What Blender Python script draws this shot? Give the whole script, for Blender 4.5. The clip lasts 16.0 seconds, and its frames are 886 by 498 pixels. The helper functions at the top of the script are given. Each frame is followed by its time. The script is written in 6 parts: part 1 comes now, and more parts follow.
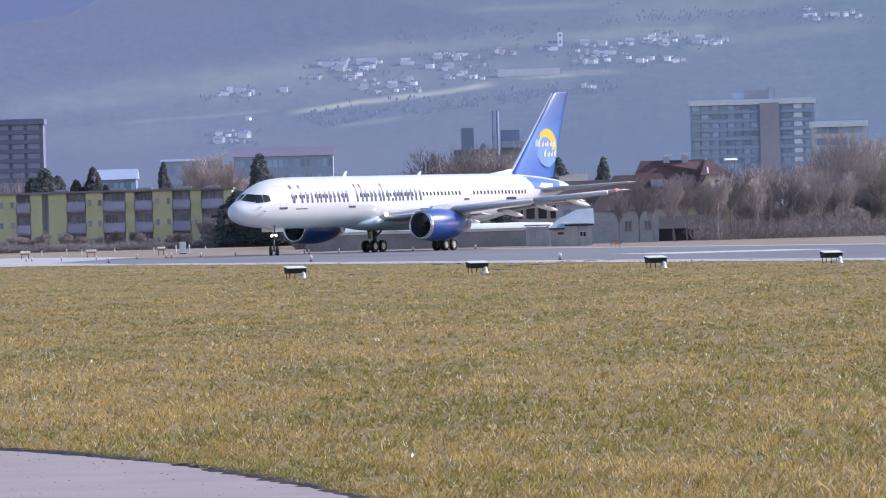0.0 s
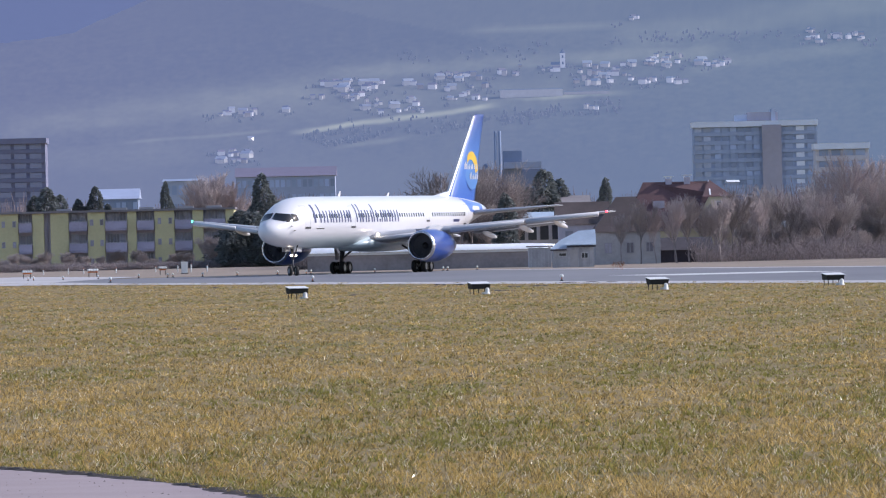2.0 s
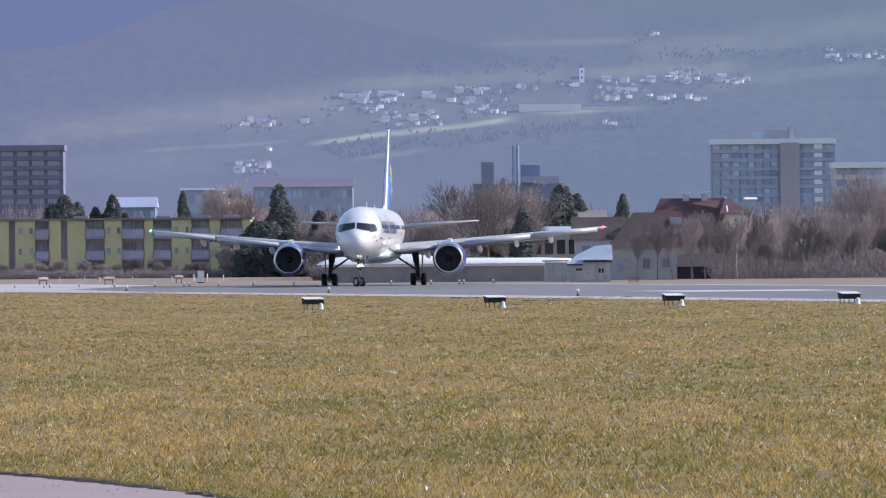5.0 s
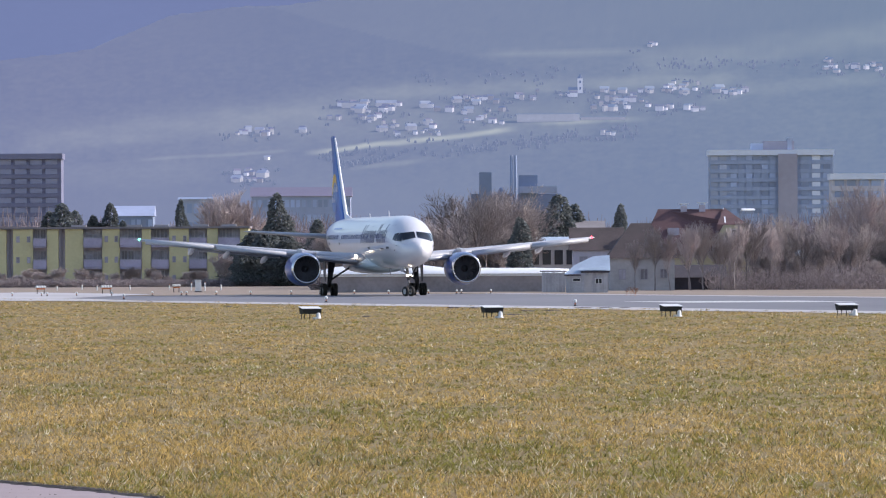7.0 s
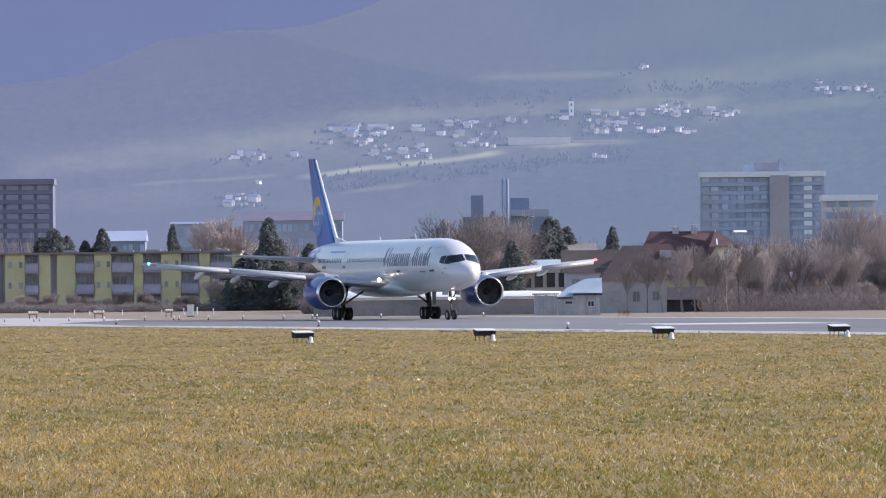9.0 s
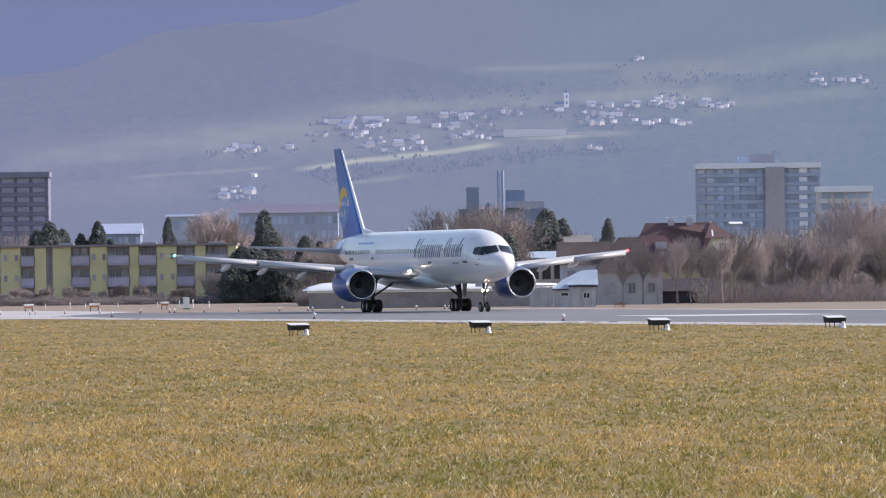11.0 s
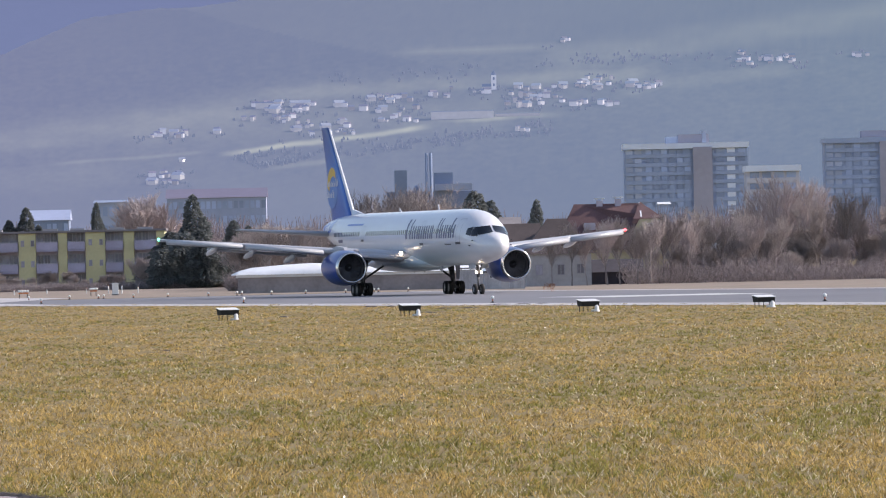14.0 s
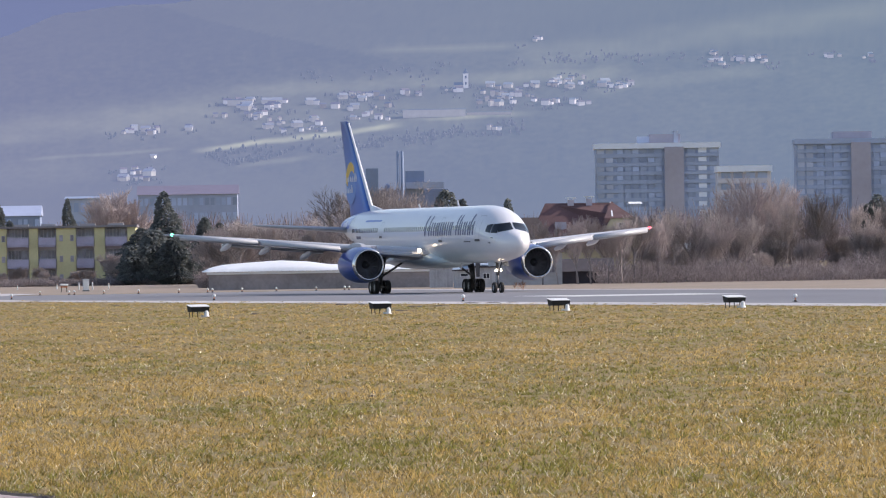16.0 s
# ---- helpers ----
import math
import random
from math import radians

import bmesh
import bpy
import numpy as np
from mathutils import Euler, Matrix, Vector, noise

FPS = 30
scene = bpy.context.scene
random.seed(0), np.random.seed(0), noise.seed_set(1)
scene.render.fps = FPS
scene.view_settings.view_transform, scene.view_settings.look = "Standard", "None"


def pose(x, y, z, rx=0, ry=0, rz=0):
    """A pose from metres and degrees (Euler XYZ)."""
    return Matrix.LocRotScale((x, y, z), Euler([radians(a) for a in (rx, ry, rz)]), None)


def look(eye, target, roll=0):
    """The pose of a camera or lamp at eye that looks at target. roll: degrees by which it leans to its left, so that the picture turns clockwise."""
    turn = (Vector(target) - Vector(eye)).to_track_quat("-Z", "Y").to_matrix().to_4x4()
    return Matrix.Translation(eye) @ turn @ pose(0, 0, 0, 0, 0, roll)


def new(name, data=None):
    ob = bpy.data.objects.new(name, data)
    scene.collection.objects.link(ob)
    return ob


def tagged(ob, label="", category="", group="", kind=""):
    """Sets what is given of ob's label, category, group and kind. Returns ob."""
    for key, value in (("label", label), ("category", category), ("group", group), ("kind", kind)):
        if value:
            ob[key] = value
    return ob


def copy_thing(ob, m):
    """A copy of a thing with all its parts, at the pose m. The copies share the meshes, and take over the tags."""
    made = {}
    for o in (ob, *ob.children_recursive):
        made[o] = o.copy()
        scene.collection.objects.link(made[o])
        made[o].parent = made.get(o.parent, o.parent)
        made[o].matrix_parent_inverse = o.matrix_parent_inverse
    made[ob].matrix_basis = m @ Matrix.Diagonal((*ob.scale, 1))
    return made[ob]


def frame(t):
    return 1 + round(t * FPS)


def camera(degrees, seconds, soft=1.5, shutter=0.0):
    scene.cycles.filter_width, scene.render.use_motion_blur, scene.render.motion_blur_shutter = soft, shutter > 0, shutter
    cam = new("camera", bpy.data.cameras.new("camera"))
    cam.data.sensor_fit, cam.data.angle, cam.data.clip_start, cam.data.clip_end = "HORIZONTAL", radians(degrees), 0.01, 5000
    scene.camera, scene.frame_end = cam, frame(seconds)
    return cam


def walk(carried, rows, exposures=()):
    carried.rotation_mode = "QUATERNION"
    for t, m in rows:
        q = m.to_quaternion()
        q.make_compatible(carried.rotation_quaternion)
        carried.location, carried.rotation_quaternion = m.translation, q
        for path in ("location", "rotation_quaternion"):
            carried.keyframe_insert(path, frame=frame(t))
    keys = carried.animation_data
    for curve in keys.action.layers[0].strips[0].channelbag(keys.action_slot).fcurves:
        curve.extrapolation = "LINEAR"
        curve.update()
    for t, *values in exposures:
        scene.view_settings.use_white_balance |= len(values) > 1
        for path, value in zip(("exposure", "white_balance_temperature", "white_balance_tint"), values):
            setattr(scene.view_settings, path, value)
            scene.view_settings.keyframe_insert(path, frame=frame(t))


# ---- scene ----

# ---------------------------------------------------------------- camera
EYE = (0.0, 0.0, 2.63)
cam = camera(6.82, 16.0, soft=1.15)
# seconds, degrees turned to the right, tilted up, leaning to the right
VIEW = [
    (0, 0.114, -0.231, 1.574), (0.5, 0.083, -0.214, 1.386), (1, 0.087, -0.195, 1.149), (1.5, 0.075, -0.149, 1.365),
    (2, 0.104, -0.071, 1.360), (2.5, 0.116, 0.012, 1.268), (3, 0.062, 0.002, 1.443), (3.5, 0.000, -0.026, 1.276),
    (4, -0.035, -0.026, 0.765), (4.2, -0.012, -0.013, 0.381), (6.5, -0.047, 0.055, 0.831), (7, -0.003, 0.107, 0.291),
    (7.5, 0.063, 0.282, 0.391), (8, 0.070, 0.337, 0.295), (8.5, 0.038, 0.313, 0.516), (11, 0.093, 0.225, 0.714),
    (11.5, 0.160, 0.194, 1.038), (12, 0.159, 0.149, 1.004), (12.5, 0.273, 0.120, 0.783), (13, 0.572, 0.112, 1.222),
    (13.5, 0.637, 0.103, 1.344), (14, 0.640, 0.084, 1.286), (14.5, 0.652, 0.090, 1.283), (15, 0.717, 0.101, 0.751),
    (15.5, 0.841, 0.108, 0.780), (16, 0.864, 0.067, 0.912)]


def aim(yaw, pitch, lean):
    y, p = radians(yaw), radians(pitch)
    way = Vector((math.sin(y) * math.cos(p), math.cos(y) * math.cos(p), math.sin(p)))
    return look(EYE, Vector(EYE) + way * 100.0, -lean)


walk(cam, [(t, aim(a, b, c)) for t, a, b, c in VIEW],
     [(0, 0.48, 6100, 18), (0.8, 0.45, 6100, 18), (2, 0.28, 6150, 18), (4, 0.31, 6250, 18), (6, 0.43, 6450, 17), (7, 0.49, 6450, 17), (8.5, 0.49, 6500, 16), (11, 0.50, 6850, 17), (16, 0.50, 6850, 17)])

# seconds, place of the main gear on the runway, heading
TAXI = [
    (0, -1.56, 622.88, 234.15), (1, -2.87, 620.74, 241.10), (2.5, -4.48, 617.30, 251.35),
    (4.2, -5.64, 613.56, 261.86), (7, -5.72, 605.28, 279.01), (8.5, -4.52, 599.75, 284.93),
    (11, -1.21, 587.82, 286.22), (12.5, 1.10, 579.39, 286.07), (16, 7.15, 557.20, 285.18)]

# ---------------------------------------------------------------- light
SUN_WAY = Vector((0.80, 0.20, 0.53)).normalized()
world = bpy.data.worlds.new("world")
scene.world = world
world.use_nodes = True
_n = world.node_tree.nodes
_sky = _n.new("ShaderNodeTexSky")
_sky.sky_type = "NISHITA"
_sky.sun_disc = False
_sky.sun_elevation = math.asin(SUN_WAY.z)
_sky.sun_rotation = math.atan2(SUN_WAY.x, SUN_WAY.y)
_sky.air_density = 1.0
_sky.dust_density = 1.0
_n["Background"].inputs["Strength"].default_value = 0.15
world.node_tree.links.new(_sky.outputs[0], _n["Background"].inputs[0])
_sun = new("sun", bpy.data.lights.new("sun", "SUN"))
_sun.data.energy = 3.5
_sun.data.angle = radians(0.6)
_sun.data.color = (1.0, 0.95, 0.88)
_sun.matrix_world = look(SUN_WAY * 900, (0, 0, 0))


# ---------------------------------------------------------------- materials
def material(name, colour, rough=0.6, metal=0.0, vary=0.15, scale=2.0, fine=30.0, bump=0.0, second=None, island=0.0, piece=0.0,
             emit=None, strength=0.0, coat=0.0, stretch=(1, 1, 1), coords="Object"):
    """A procedural surface: two scales of noise between two tones, with optional relief."""
    m = bpy.data.materials.new(name)
    m.use_nodes = True
    t = m.node_tree
    b = t.nodes["Principled BSDF"]
    b.inputs["Roughness"].default_value = rough
    b.inputs["Metallic"].default_value = metal
    b.inputs["Coat Weight"].default_value = coat
    if emit:
        b.inputs["Emission Color"].default_value = (*emit, 1)
        b.inputs["Emission Strength"].default_value = strength
    second = second or tuple(c * (1 - vary * 1.6) for c in colour)
    tex = t.nodes.new("ShaderNodeTexCoord")
    mp = t.nodes.new("ShaderNodeMapping")
    mp.inputs["Scale"].default_value = stretch
    t.links.new(tex.outputs[coords], mp.inputs[0])
    big, small = t.nodes.new("ShaderNodeTexNoise"), t.nodes.new("ShaderNodeTexNoise")
    big.inputs["Scale"].default_value, small.inputs["Scale"].default_value = scale, fine
    big.inputs["Detail"].default_value, small.inputs["Detail"].default_value = 5, 3
    for q in (big, small):
        t.links.new(mp.outputs[0], q.inputs["Vector"])
    add = t.nodes.new("ShaderNodeMath")
    add.operation = "MULTIPLY_ADD"
    t.links.new(small.outputs[0], add.inputs[0])
    add.inputs[1].default_value = 0.5
    t.links.new(big.outputs[0], add.inputs[2])
    ramp = t.nodes.new("ShaderNodeMapRange")
    ramp.inputs["From Min"].default_value, ramp.inputs["From Max"].default_value = 0.5, 1.0
    t.links.new(add.outputs[0], ramp.inputs[0])
    mix = t.nodes.new("ShaderNodeMix")
    mix.data_type = "RGBA"
    mix.inputs[6].default_value, mix.inputs[7].default_value = (*second, 1), (*colour, 1)
    t.links.new(ramp.outputs[0], mix.inputs[0])
    out = mix.outputs[2]
    for amount, node, socket in ((island, "ShaderNodeNewGeometry", "Random Per Island"), (piece, "ShaderNodeObjectInfo", "Random")):
        if amount:
            g = t.nodes.new(node)
            rr = t.nodes.new("ShaderNodeMapRange")
            rr.inputs["To Min"].default_value, rr.inputs["To Max"].default_value = 1 - amount, 1 + amount
            t.links.new(g.outputs[socket], rr.inputs[0])
            hs = t.nodes.new("ShaderNodeHueSaturation")
            t.links.new(rr.outputs[0], hs.inputs["Value"])
            t.links.new(out, hs.inputs["Color"])
            out = hs.outputs[0]
    t.links.new(out, b.inputs["Base Color"])
    if bump:
        bp = t.nodes.new("ShaderNodeBump")
        bp.inputs["Strength"].default_value = bump
        bp.inputs["Distance"].default_value = 0.03
        t.links.new(small.outputs[0], bp.inputs["Height"])
        t.links.new(bp.outputs[0], b.inputs["Normal"])
    return m


def ground_material():
    """Winter airfield turf: straw and green in patches drawn out across the wind, with a fine mottle."""
    m = bpy.data.materials.new("winter_turf")
    m.use_nodes = True
    t = m.node_tree
    b = t.nodes["Principled BSDF"]
    b.inputs["Roughness"].default_value = 0.85
    tex = t.nodes.new("ShaderNodeTexCoord")

    def field(scale, detail, stretch):
        mp = t.nodes.new("ShaderNodeMapping")
        mp.inputs["Scale"].default_value = stretch
        t.links.new(tex.outputs["Object"], mp.inputs[0])
        q = t.nodes.new("ShaderNodeTexNoise")
        q.inputs["Scale"].default_value, q.inputs["Detail"].default_value = scale, detail
        q.inputs["Roughness"].default_value = 0.65
        t.links.new(mp.outputs[0], q.inputs["Vector"])
        return q.outputs[0]

    def blend(a, c, fac, lo, hi):
        r = t.nodes.new("ShaderNodeMapRange")
        r.inputs["From Min"].default_value, r.inputs["From Max"].default_value = lo, hi
        t.links.new(fac, r.inputs[0])
        mx = t.nodes.new("ShaderNodeMix")
        mx.data_type = "RGBA"
        for k, v in ((6, a), (7, c)):
            if isinstance(v, tuple):
                mx.inputs[k].default_value = (*v, 1)
            else:
                t.links.new(v, mx.inputs[k])
        t.links.new(r.outputs[0], mx.inputs[0])
        return mx.outputs[2]

    straw, olive, green, soil = GRASS_STRAW, GRASS_OLIVE, GRASS_GREEN, (0.075, 0.055, 0.035)
    c = blend(olive, straw, field(0.35, 6, (1, 0.25, 1)), 0.36, 0.66)
    c = blend(c, green, field(0.16, 4, (1, 0.22, 1)), 0.54, 0.72)
    c = blend(c, straw, field(3.0, 5, (1, 0.3, 1)), 0.46, 0.74)
    c = blend(c, olive, field(6.0, 5, (1, 0.3, 1)), 0.5, 0.7)
    c = blend(c, soil, field(1.1, 5, (1, 0.35, 1)), 0.66, 0.78)
    t.links.new(c, b.inputs["Base Color"])
    bp = t.nodes.new("ShaderNodeBump")
    bp.inputs["Strength"].default_value, bp.inputs["Distance"].default_value = 0.6, 0.06
    t.links.new(field(14.0, 4, (1, 1, 1)), bp.inputs["Height"])
    t.links.new(bp.outputs[0], b.inputs["Normal"])
    return m


GRASS_STRAW, GRASS_OLIVE, GRASS_GREEN = (0.26, 0.18, 0.066), (0.18, 0.132, 0.046), (0.115, 0.118, 0.032)
M = dict(
    turf=ground_material(),
    blade=material("grass_blade", (0.55, 0.38, 0.13), 0.36, second=(0.36, 0.245, 0.075), scale=0.5, fine=3.0, island=0.8, stretch=(1, 0.3, 1)),
    asphalt=material("runway_asphalt", (0.185, 0.182, 0.196), 0.75, second=(0.135, 0.133, 0.148), scale=0.05, fine=0.8, bump=0.1, stretch=(1, 0.3, 1)),
    concrete=material("pale_concrete", (0.50, 0.48, 0.48), 0.7, vary=0.2, scale=0.08, fine=1.2, bump=0.1),
    path=material("service_road_asphalt", (0.35, 0.278, 0.275), 0.7, vary=0.12, scale=0.7, fine=14.0, bump=0.25),
    soil=material("bare_soil", (0.045, 0.032, 0.030), 0.95, vary=0.3, scale=3, fine=20, bump=0.6),
    drygrass=material("dry_strip", (0.30, 0.235, 0.18), 0.9, vary=0.25, scale=0.15, fine=1.5),
    line=material("white_runway_paint", (0.62, 0.62, 0.6), 0.6, vary=0.15, scale=1, fine=8),
    white=material("white_aircraft_paint", (0.72, 0.72, 0.75), 0.28, vary=0.03, scale=0.6, fine=6, coat=0.4),
    belly=material("pale_turquoise_paint", (0.46, 0.56, 0.60), 0.3, vary=0.06, scale=0.5, fine=6, coat=0.3),
    grey=material("light_grey_wing_paint", (0.45, 0.46, 0.49), 0.35, vary=0.08, scale=0.5, fine=7),
    blue=material("bright_blue_paint", (0.03, 0.105, 0.44), 0.28, second=(0.05, 0.16, 0.55), scale=0.35, fine=5, coat=0.4),
    blue_deep=material("deep_blue_paint", (0.03, 0.075, 0.31), 0.28, vary=0.1, scale=0.4, fine=5, coat=0.4),
    blue_pale=material("sky_blue_paint", (0.09, 0.24, 0.56), 0.3, vary=0.1, scale=0.4, fine=5, coat=0.3),
    navy=material("navy_livery_paint", (0.035, 0.045, 0.14), 0.35, vary=0.1, scale=2, fine=9),
    yellow=material("sunny_yellow_paint", (0.75, 0.47, 0.03), 0.35, vary=0.1, scale=2, fine=9),
    steel=material("polished_lip_metal", (0.62, 0.62, 0.64), 0.22, 1.0, vary=0.08, scale=2, fine=12),
    bronze=material("heat_stained_metal", (0.42, 0.33, 0.24), 0.35, 1.0, vary=0.2, scale=2, fine=12),
    dark=material("dark_metal", (0.03, 0.03, 0.035), 0.45, 0.3, vary=0.2, scale=3, fine=20),
    fan=material("titanium_fan", (0.17, 0.17, 0.19), 0.4, 0.6, vary=0.2, scale=3, fine=20),
    glass=material("dark_cockpit_glass", (0.012, 0.014, 0.018), 0.06, vary=0.1, scale=2, fine=9),
    tyre=material("tyre_rubber", (0.018, 0.018, 0.02), 0.75, vary=0.2, scale=6, fine=40, bump=0.2),
    rim=material("wheel_rim_paint", (0.42, 0.42, 0.43), 0.4, 0.4, vary=0.15, scale=6, fine=30),
    strut=material("gear_leg_paint", (0.09, 0.09, 0.10), 0.4, 0.2, vary=0.15, scale=4, fine=30),
    lamp=material("landing_light_glow", (1, 0.9, 0.75), 0.3, emit=(1.0, 0.84, 0.62), strength=8.0),
    red=material("red_wingtip_glow", (0.6, 0.02, 0.03), 0.3, emit=(1.0, 0.04, 0.06), strength=7.0),
    green=material("green_wingtip_glow", (0.05, 0.5, 0.3), 0.3, emit=(0.1, 1.0, 0.55), strength=4.0),
    unit_white=material("white_enamel", (0.78, 0.78, 0.76), 0.4, vary=0.1, scale=4, fine=30),
    unit_dark=material("dark_green_enamel", (0.01, 0.011, 0.012), 0.8, vary=0.2, scale=4, fine=30),
    orange=material("orange_marker_paint", (0.55, 0.17, 0.05), 0.5, vary=0.2, scale=5, fine=30),
    bark=material("winter_bark", (0.30, 0.265, 0.265), 0.9, vary=0.25, scale=1.0, fine=8, piece=0.25),
    twig=material("bare_twigs", (0.51, 0.455, 0.44), 0.9, second=(0.37, 0.33, 0.325), scale=0.4, fine=3, island=0.25, piece=0.3),
    birch_twig=material("reddish_birch_twigs", (0.52, 0.44, 0.43), 0.9, vary=0.2, scale=0.5, fine=3, island=0.2),
    birch_bark=material("white_birch_bark", (0.62, 0.58, 0.55), 0.8, vary=0.3, scale=2, fine=10),
    needle=material("dark_conifer_needles", (0.125, 0.14, 0.142), 0.9, second=(0.18, 0.195, 0.19), scale=0.8, fine=6, island=0.3, piece=0.2),
)


def let_light_through(m, amount):
    """Thin leaves pass some of the sunlight that falls on their far side."""
    t = m.node_tree
    b, out = t.nodes["Principled BSDF"], t.nodes["Material Output"]
    tr = t.nodes.new("ShaderNodeBsdfTranslucent")
    t.links.new(b.inputs["Base Color"].links[0].from_socket, tr.inputs["Color"])
    mx = t.nodes.new("ShaderNodeMixShader")
    mx.inputs[0].default_value = amount
    t.links.new(b.outputs[0], mx.inputs[1])
    t.links.new(tr.outputs[0], mx.inputs[2])
    t.links.new(mx.outputs[0], out.inputs["Surface"])
    return m


# ---------------------------------------------------------------- mesh helpers
def mesh_of(bm, name, mats, smooth=False):
    me = bpy.data.meshes.new(name)
    bm.normal_update()
    bm.to_mesh(me)
    bm.free()
    for m in mats if isinstance(mats, (list, tuple)) else [mats]:
        me.materials.append(m)
    if smooth:
        for p in me.polygons:
            p.use_smooth = True
    return me


def part(name, bm, mat, parent, label="", smooth=False, at=None):
    ob = new(name, mesh_of(bm, name, mat, smooth))
    ob.parent = parent
    if at is not None:
        ob.matrix_basis = at
    if label:
        ob["label"] = label
    return ob


def thing(name, label, category, at=None, group="", kind=""):
    ob = new(name)
    ob.empty_display_size = 0.2
    if at is not None:
        ob.matrix_basis = at
    return tagged(ob, label, category, group, kind)


def box(bm, x0, x1, y0, y1, z0, z1, bevel=0.0):
    vs = [bm.verts.new((x, y, z)) for z in (z0, z1) for y in (y0, y1) for x in (x0, x1)]
    fs = [bm.faces.new([vs[i] for i in q]) for q in ((0, 2, 3, 1), (4, 5, 7, 6), (0, 1, 5, 4), (1, 3, 7, 5), (3, 2, 6, 7), (2, 0, 4, 6))]
    if bevel:
        bmesh.ops.bevel(bm, geom=list({e for f in fs for e in f.edges}), offset=bevel, segments=2, affect="EDGES", profile=0.5)
    return bm


def boxes(*rows, bevel=0.0):
    bm = bmesh.new()
    for r in rows:
        box(bm, *r, bevel=bevel)
    return bm


def tube(bm, a, b, r0, r1, sides=8, caps=True):
    a, b = Vector(a), Vector(b)
    d = (b - a).normalized()
    u = d.orthogonal().normalized()
    v = d.cross(u)
    rings = []
    for p, r in ((a, r0), (b, r1)):
        rings.append([bm.verts.new(p + (u * math.cos(k * math.tau / sides) + v * math.sin(k * math.tau / sides)) * r) for k in range(sides)])
    for k in range(sides):
        bm.faces.new((rings[0][k], rings[0][(k + 1) % sides], rings[1][(k + 1) % sides], rings[1][k]))
    if caps:
        bm.faces.new(rings[0][::-1])
        bm.faces.new(rings[1])
    return bm


def lathe(bm, rows, sides=32, axis="x"):
    """rows of (place along the axis, radius); closed where the radius is 0."""
    rings = []
    for x, r in rows:
        if r < 1e-5:
            rings.append([bm.verts.new((x, 0, 0) if axis == "x" else (0, x, 0) if axis == "y" else (0, 0, x))])
            continue
        ring = []
        for k in range(sides):
            c, s = math.cos(k * math.tau / sides) * r, math.sin(k * math.tau / sides) * r
            ring.append(bm.verts.new((x, c, s) if axis == "x" else (s, x, c) if axis == "y" else (c, s, x)))
        rings.append(ring)
    bridge(bm, rings)
    return bm


def bridge(bm, rings):
    for a, b in zip(rings, rings[1:]):
        n = max(len(a), len(b))
        for k in range(n):
            q = [a[k % len(a)], a[(k + 1) % len(a)], b[(k + 1) % len(b)], b[k % len(b)]]
            q = list(dict.fromkeys(q))
            if len(q) > 2:
                bm.faces.new(q)


def prism(bm, outline, depth_way):
    """A flat outline given thickness along a vector."""
    a = [bm.verts.new(p) for p in outline]
    b = [bm.verts.new(Vector(p) + Vector(depth_way)) for p in outline]
    bm.faces.new(a)
    bm.faces.new(b[::-1])
    for k in range(len(a)):
        bm.faces.new((a[k], b[k], b[(k + 1) % len(a)], a[(k + 1) % len(a)]))
    return bm


def sheet(name, outline, z, mat, label, category=""):
    bm = bmesh.new()
    bm.faces.new([bm.verts.new((x, y, z)) for x, y in outline])
    bmesh.ops.recalc_face_normals(bm, faces=bm.faces)
    if bm.faces[:][0].normal.z < 0:
        bmesh.ops.reverse_faces(bm, faces=bm.faces)
    return tagged(new(name, mesh_of(bm, name, mat)), label, category, kind="structure")


# ---------------------------------------------------------------- ground, runway, road
UX, UY = 0.262, -0.965     # the way the runway runs towards the camera
VX, VY = 0.965, 0.262      # across it, away from the camera
R0 = (8.0, 434.0)          # a point on its near edge


def rw(along, across):
    return (R0[0] + UX * along + VX * across, R0[1] + UY * along + VY * across)


bm = bmesh.new()
bm.faces.new([bm.verts.new((x, y, 0)) for x, y in ((-3000, -400), (3000, -400), (3000, 4900), (-3000, 4900))])
tagged(new("ground", mesh_of(bm, "ground", M["turf"])), "flat winter turf, straw coloured and patchy green", "grass", kind="structure")
sheet("ground_far_strip", [rw(-196, -90), rw(-196, 190), rw(-600, 190), rw(-600, -240)], 0.010, M["drygrass"], "strip of dry straw-coloured grass past the runway end", "grass")
sheet("ground_far_verge", [rw(300, 49.5), rw(300, 500), rw(-196, 500), rw(-196, 49.5)], 0.008, M["drygrass"], "dull dry grass between the runway and the trees", "grass")
sheet("runway", [rw(300, 1.2), rw(300, 46.5), rw(-190, 46.5), rw(-190, -14), rw(-100, -1.5), rw(0, 1.2)], 0.016, M["asphalt"], "grey asphalt runway with worn surface", "runway")
sheet("runway_shoulder_near", [rw(300, -1.2), rw(300, 1.2), rw(0, 1.2), rw(-100, -1.5), rw(-190, -14), rw(-190, -34), rw(-110, -7)], 0.020, M["concrete"], "pale concrete shoulder along the runway", "pavement")
sheet("runway_shoulder_far", [rw(300, 46.5), rw(300, 49.5), rw(-190, 49.5), rw(-190, 46.5)], 0.020, M["concrete"], "pale concrete shoulder beyond the runway", "pavement")
sheet("runway_turnpad", [rw(-85, -4.5), rw(-150, 2), rw(-215, 24), rw(-275, 26), rw(-205, -32), rw(-116, -10)], 0.030, M["concrete"], "pale worn concrete turning area by the runway end", "pavement")
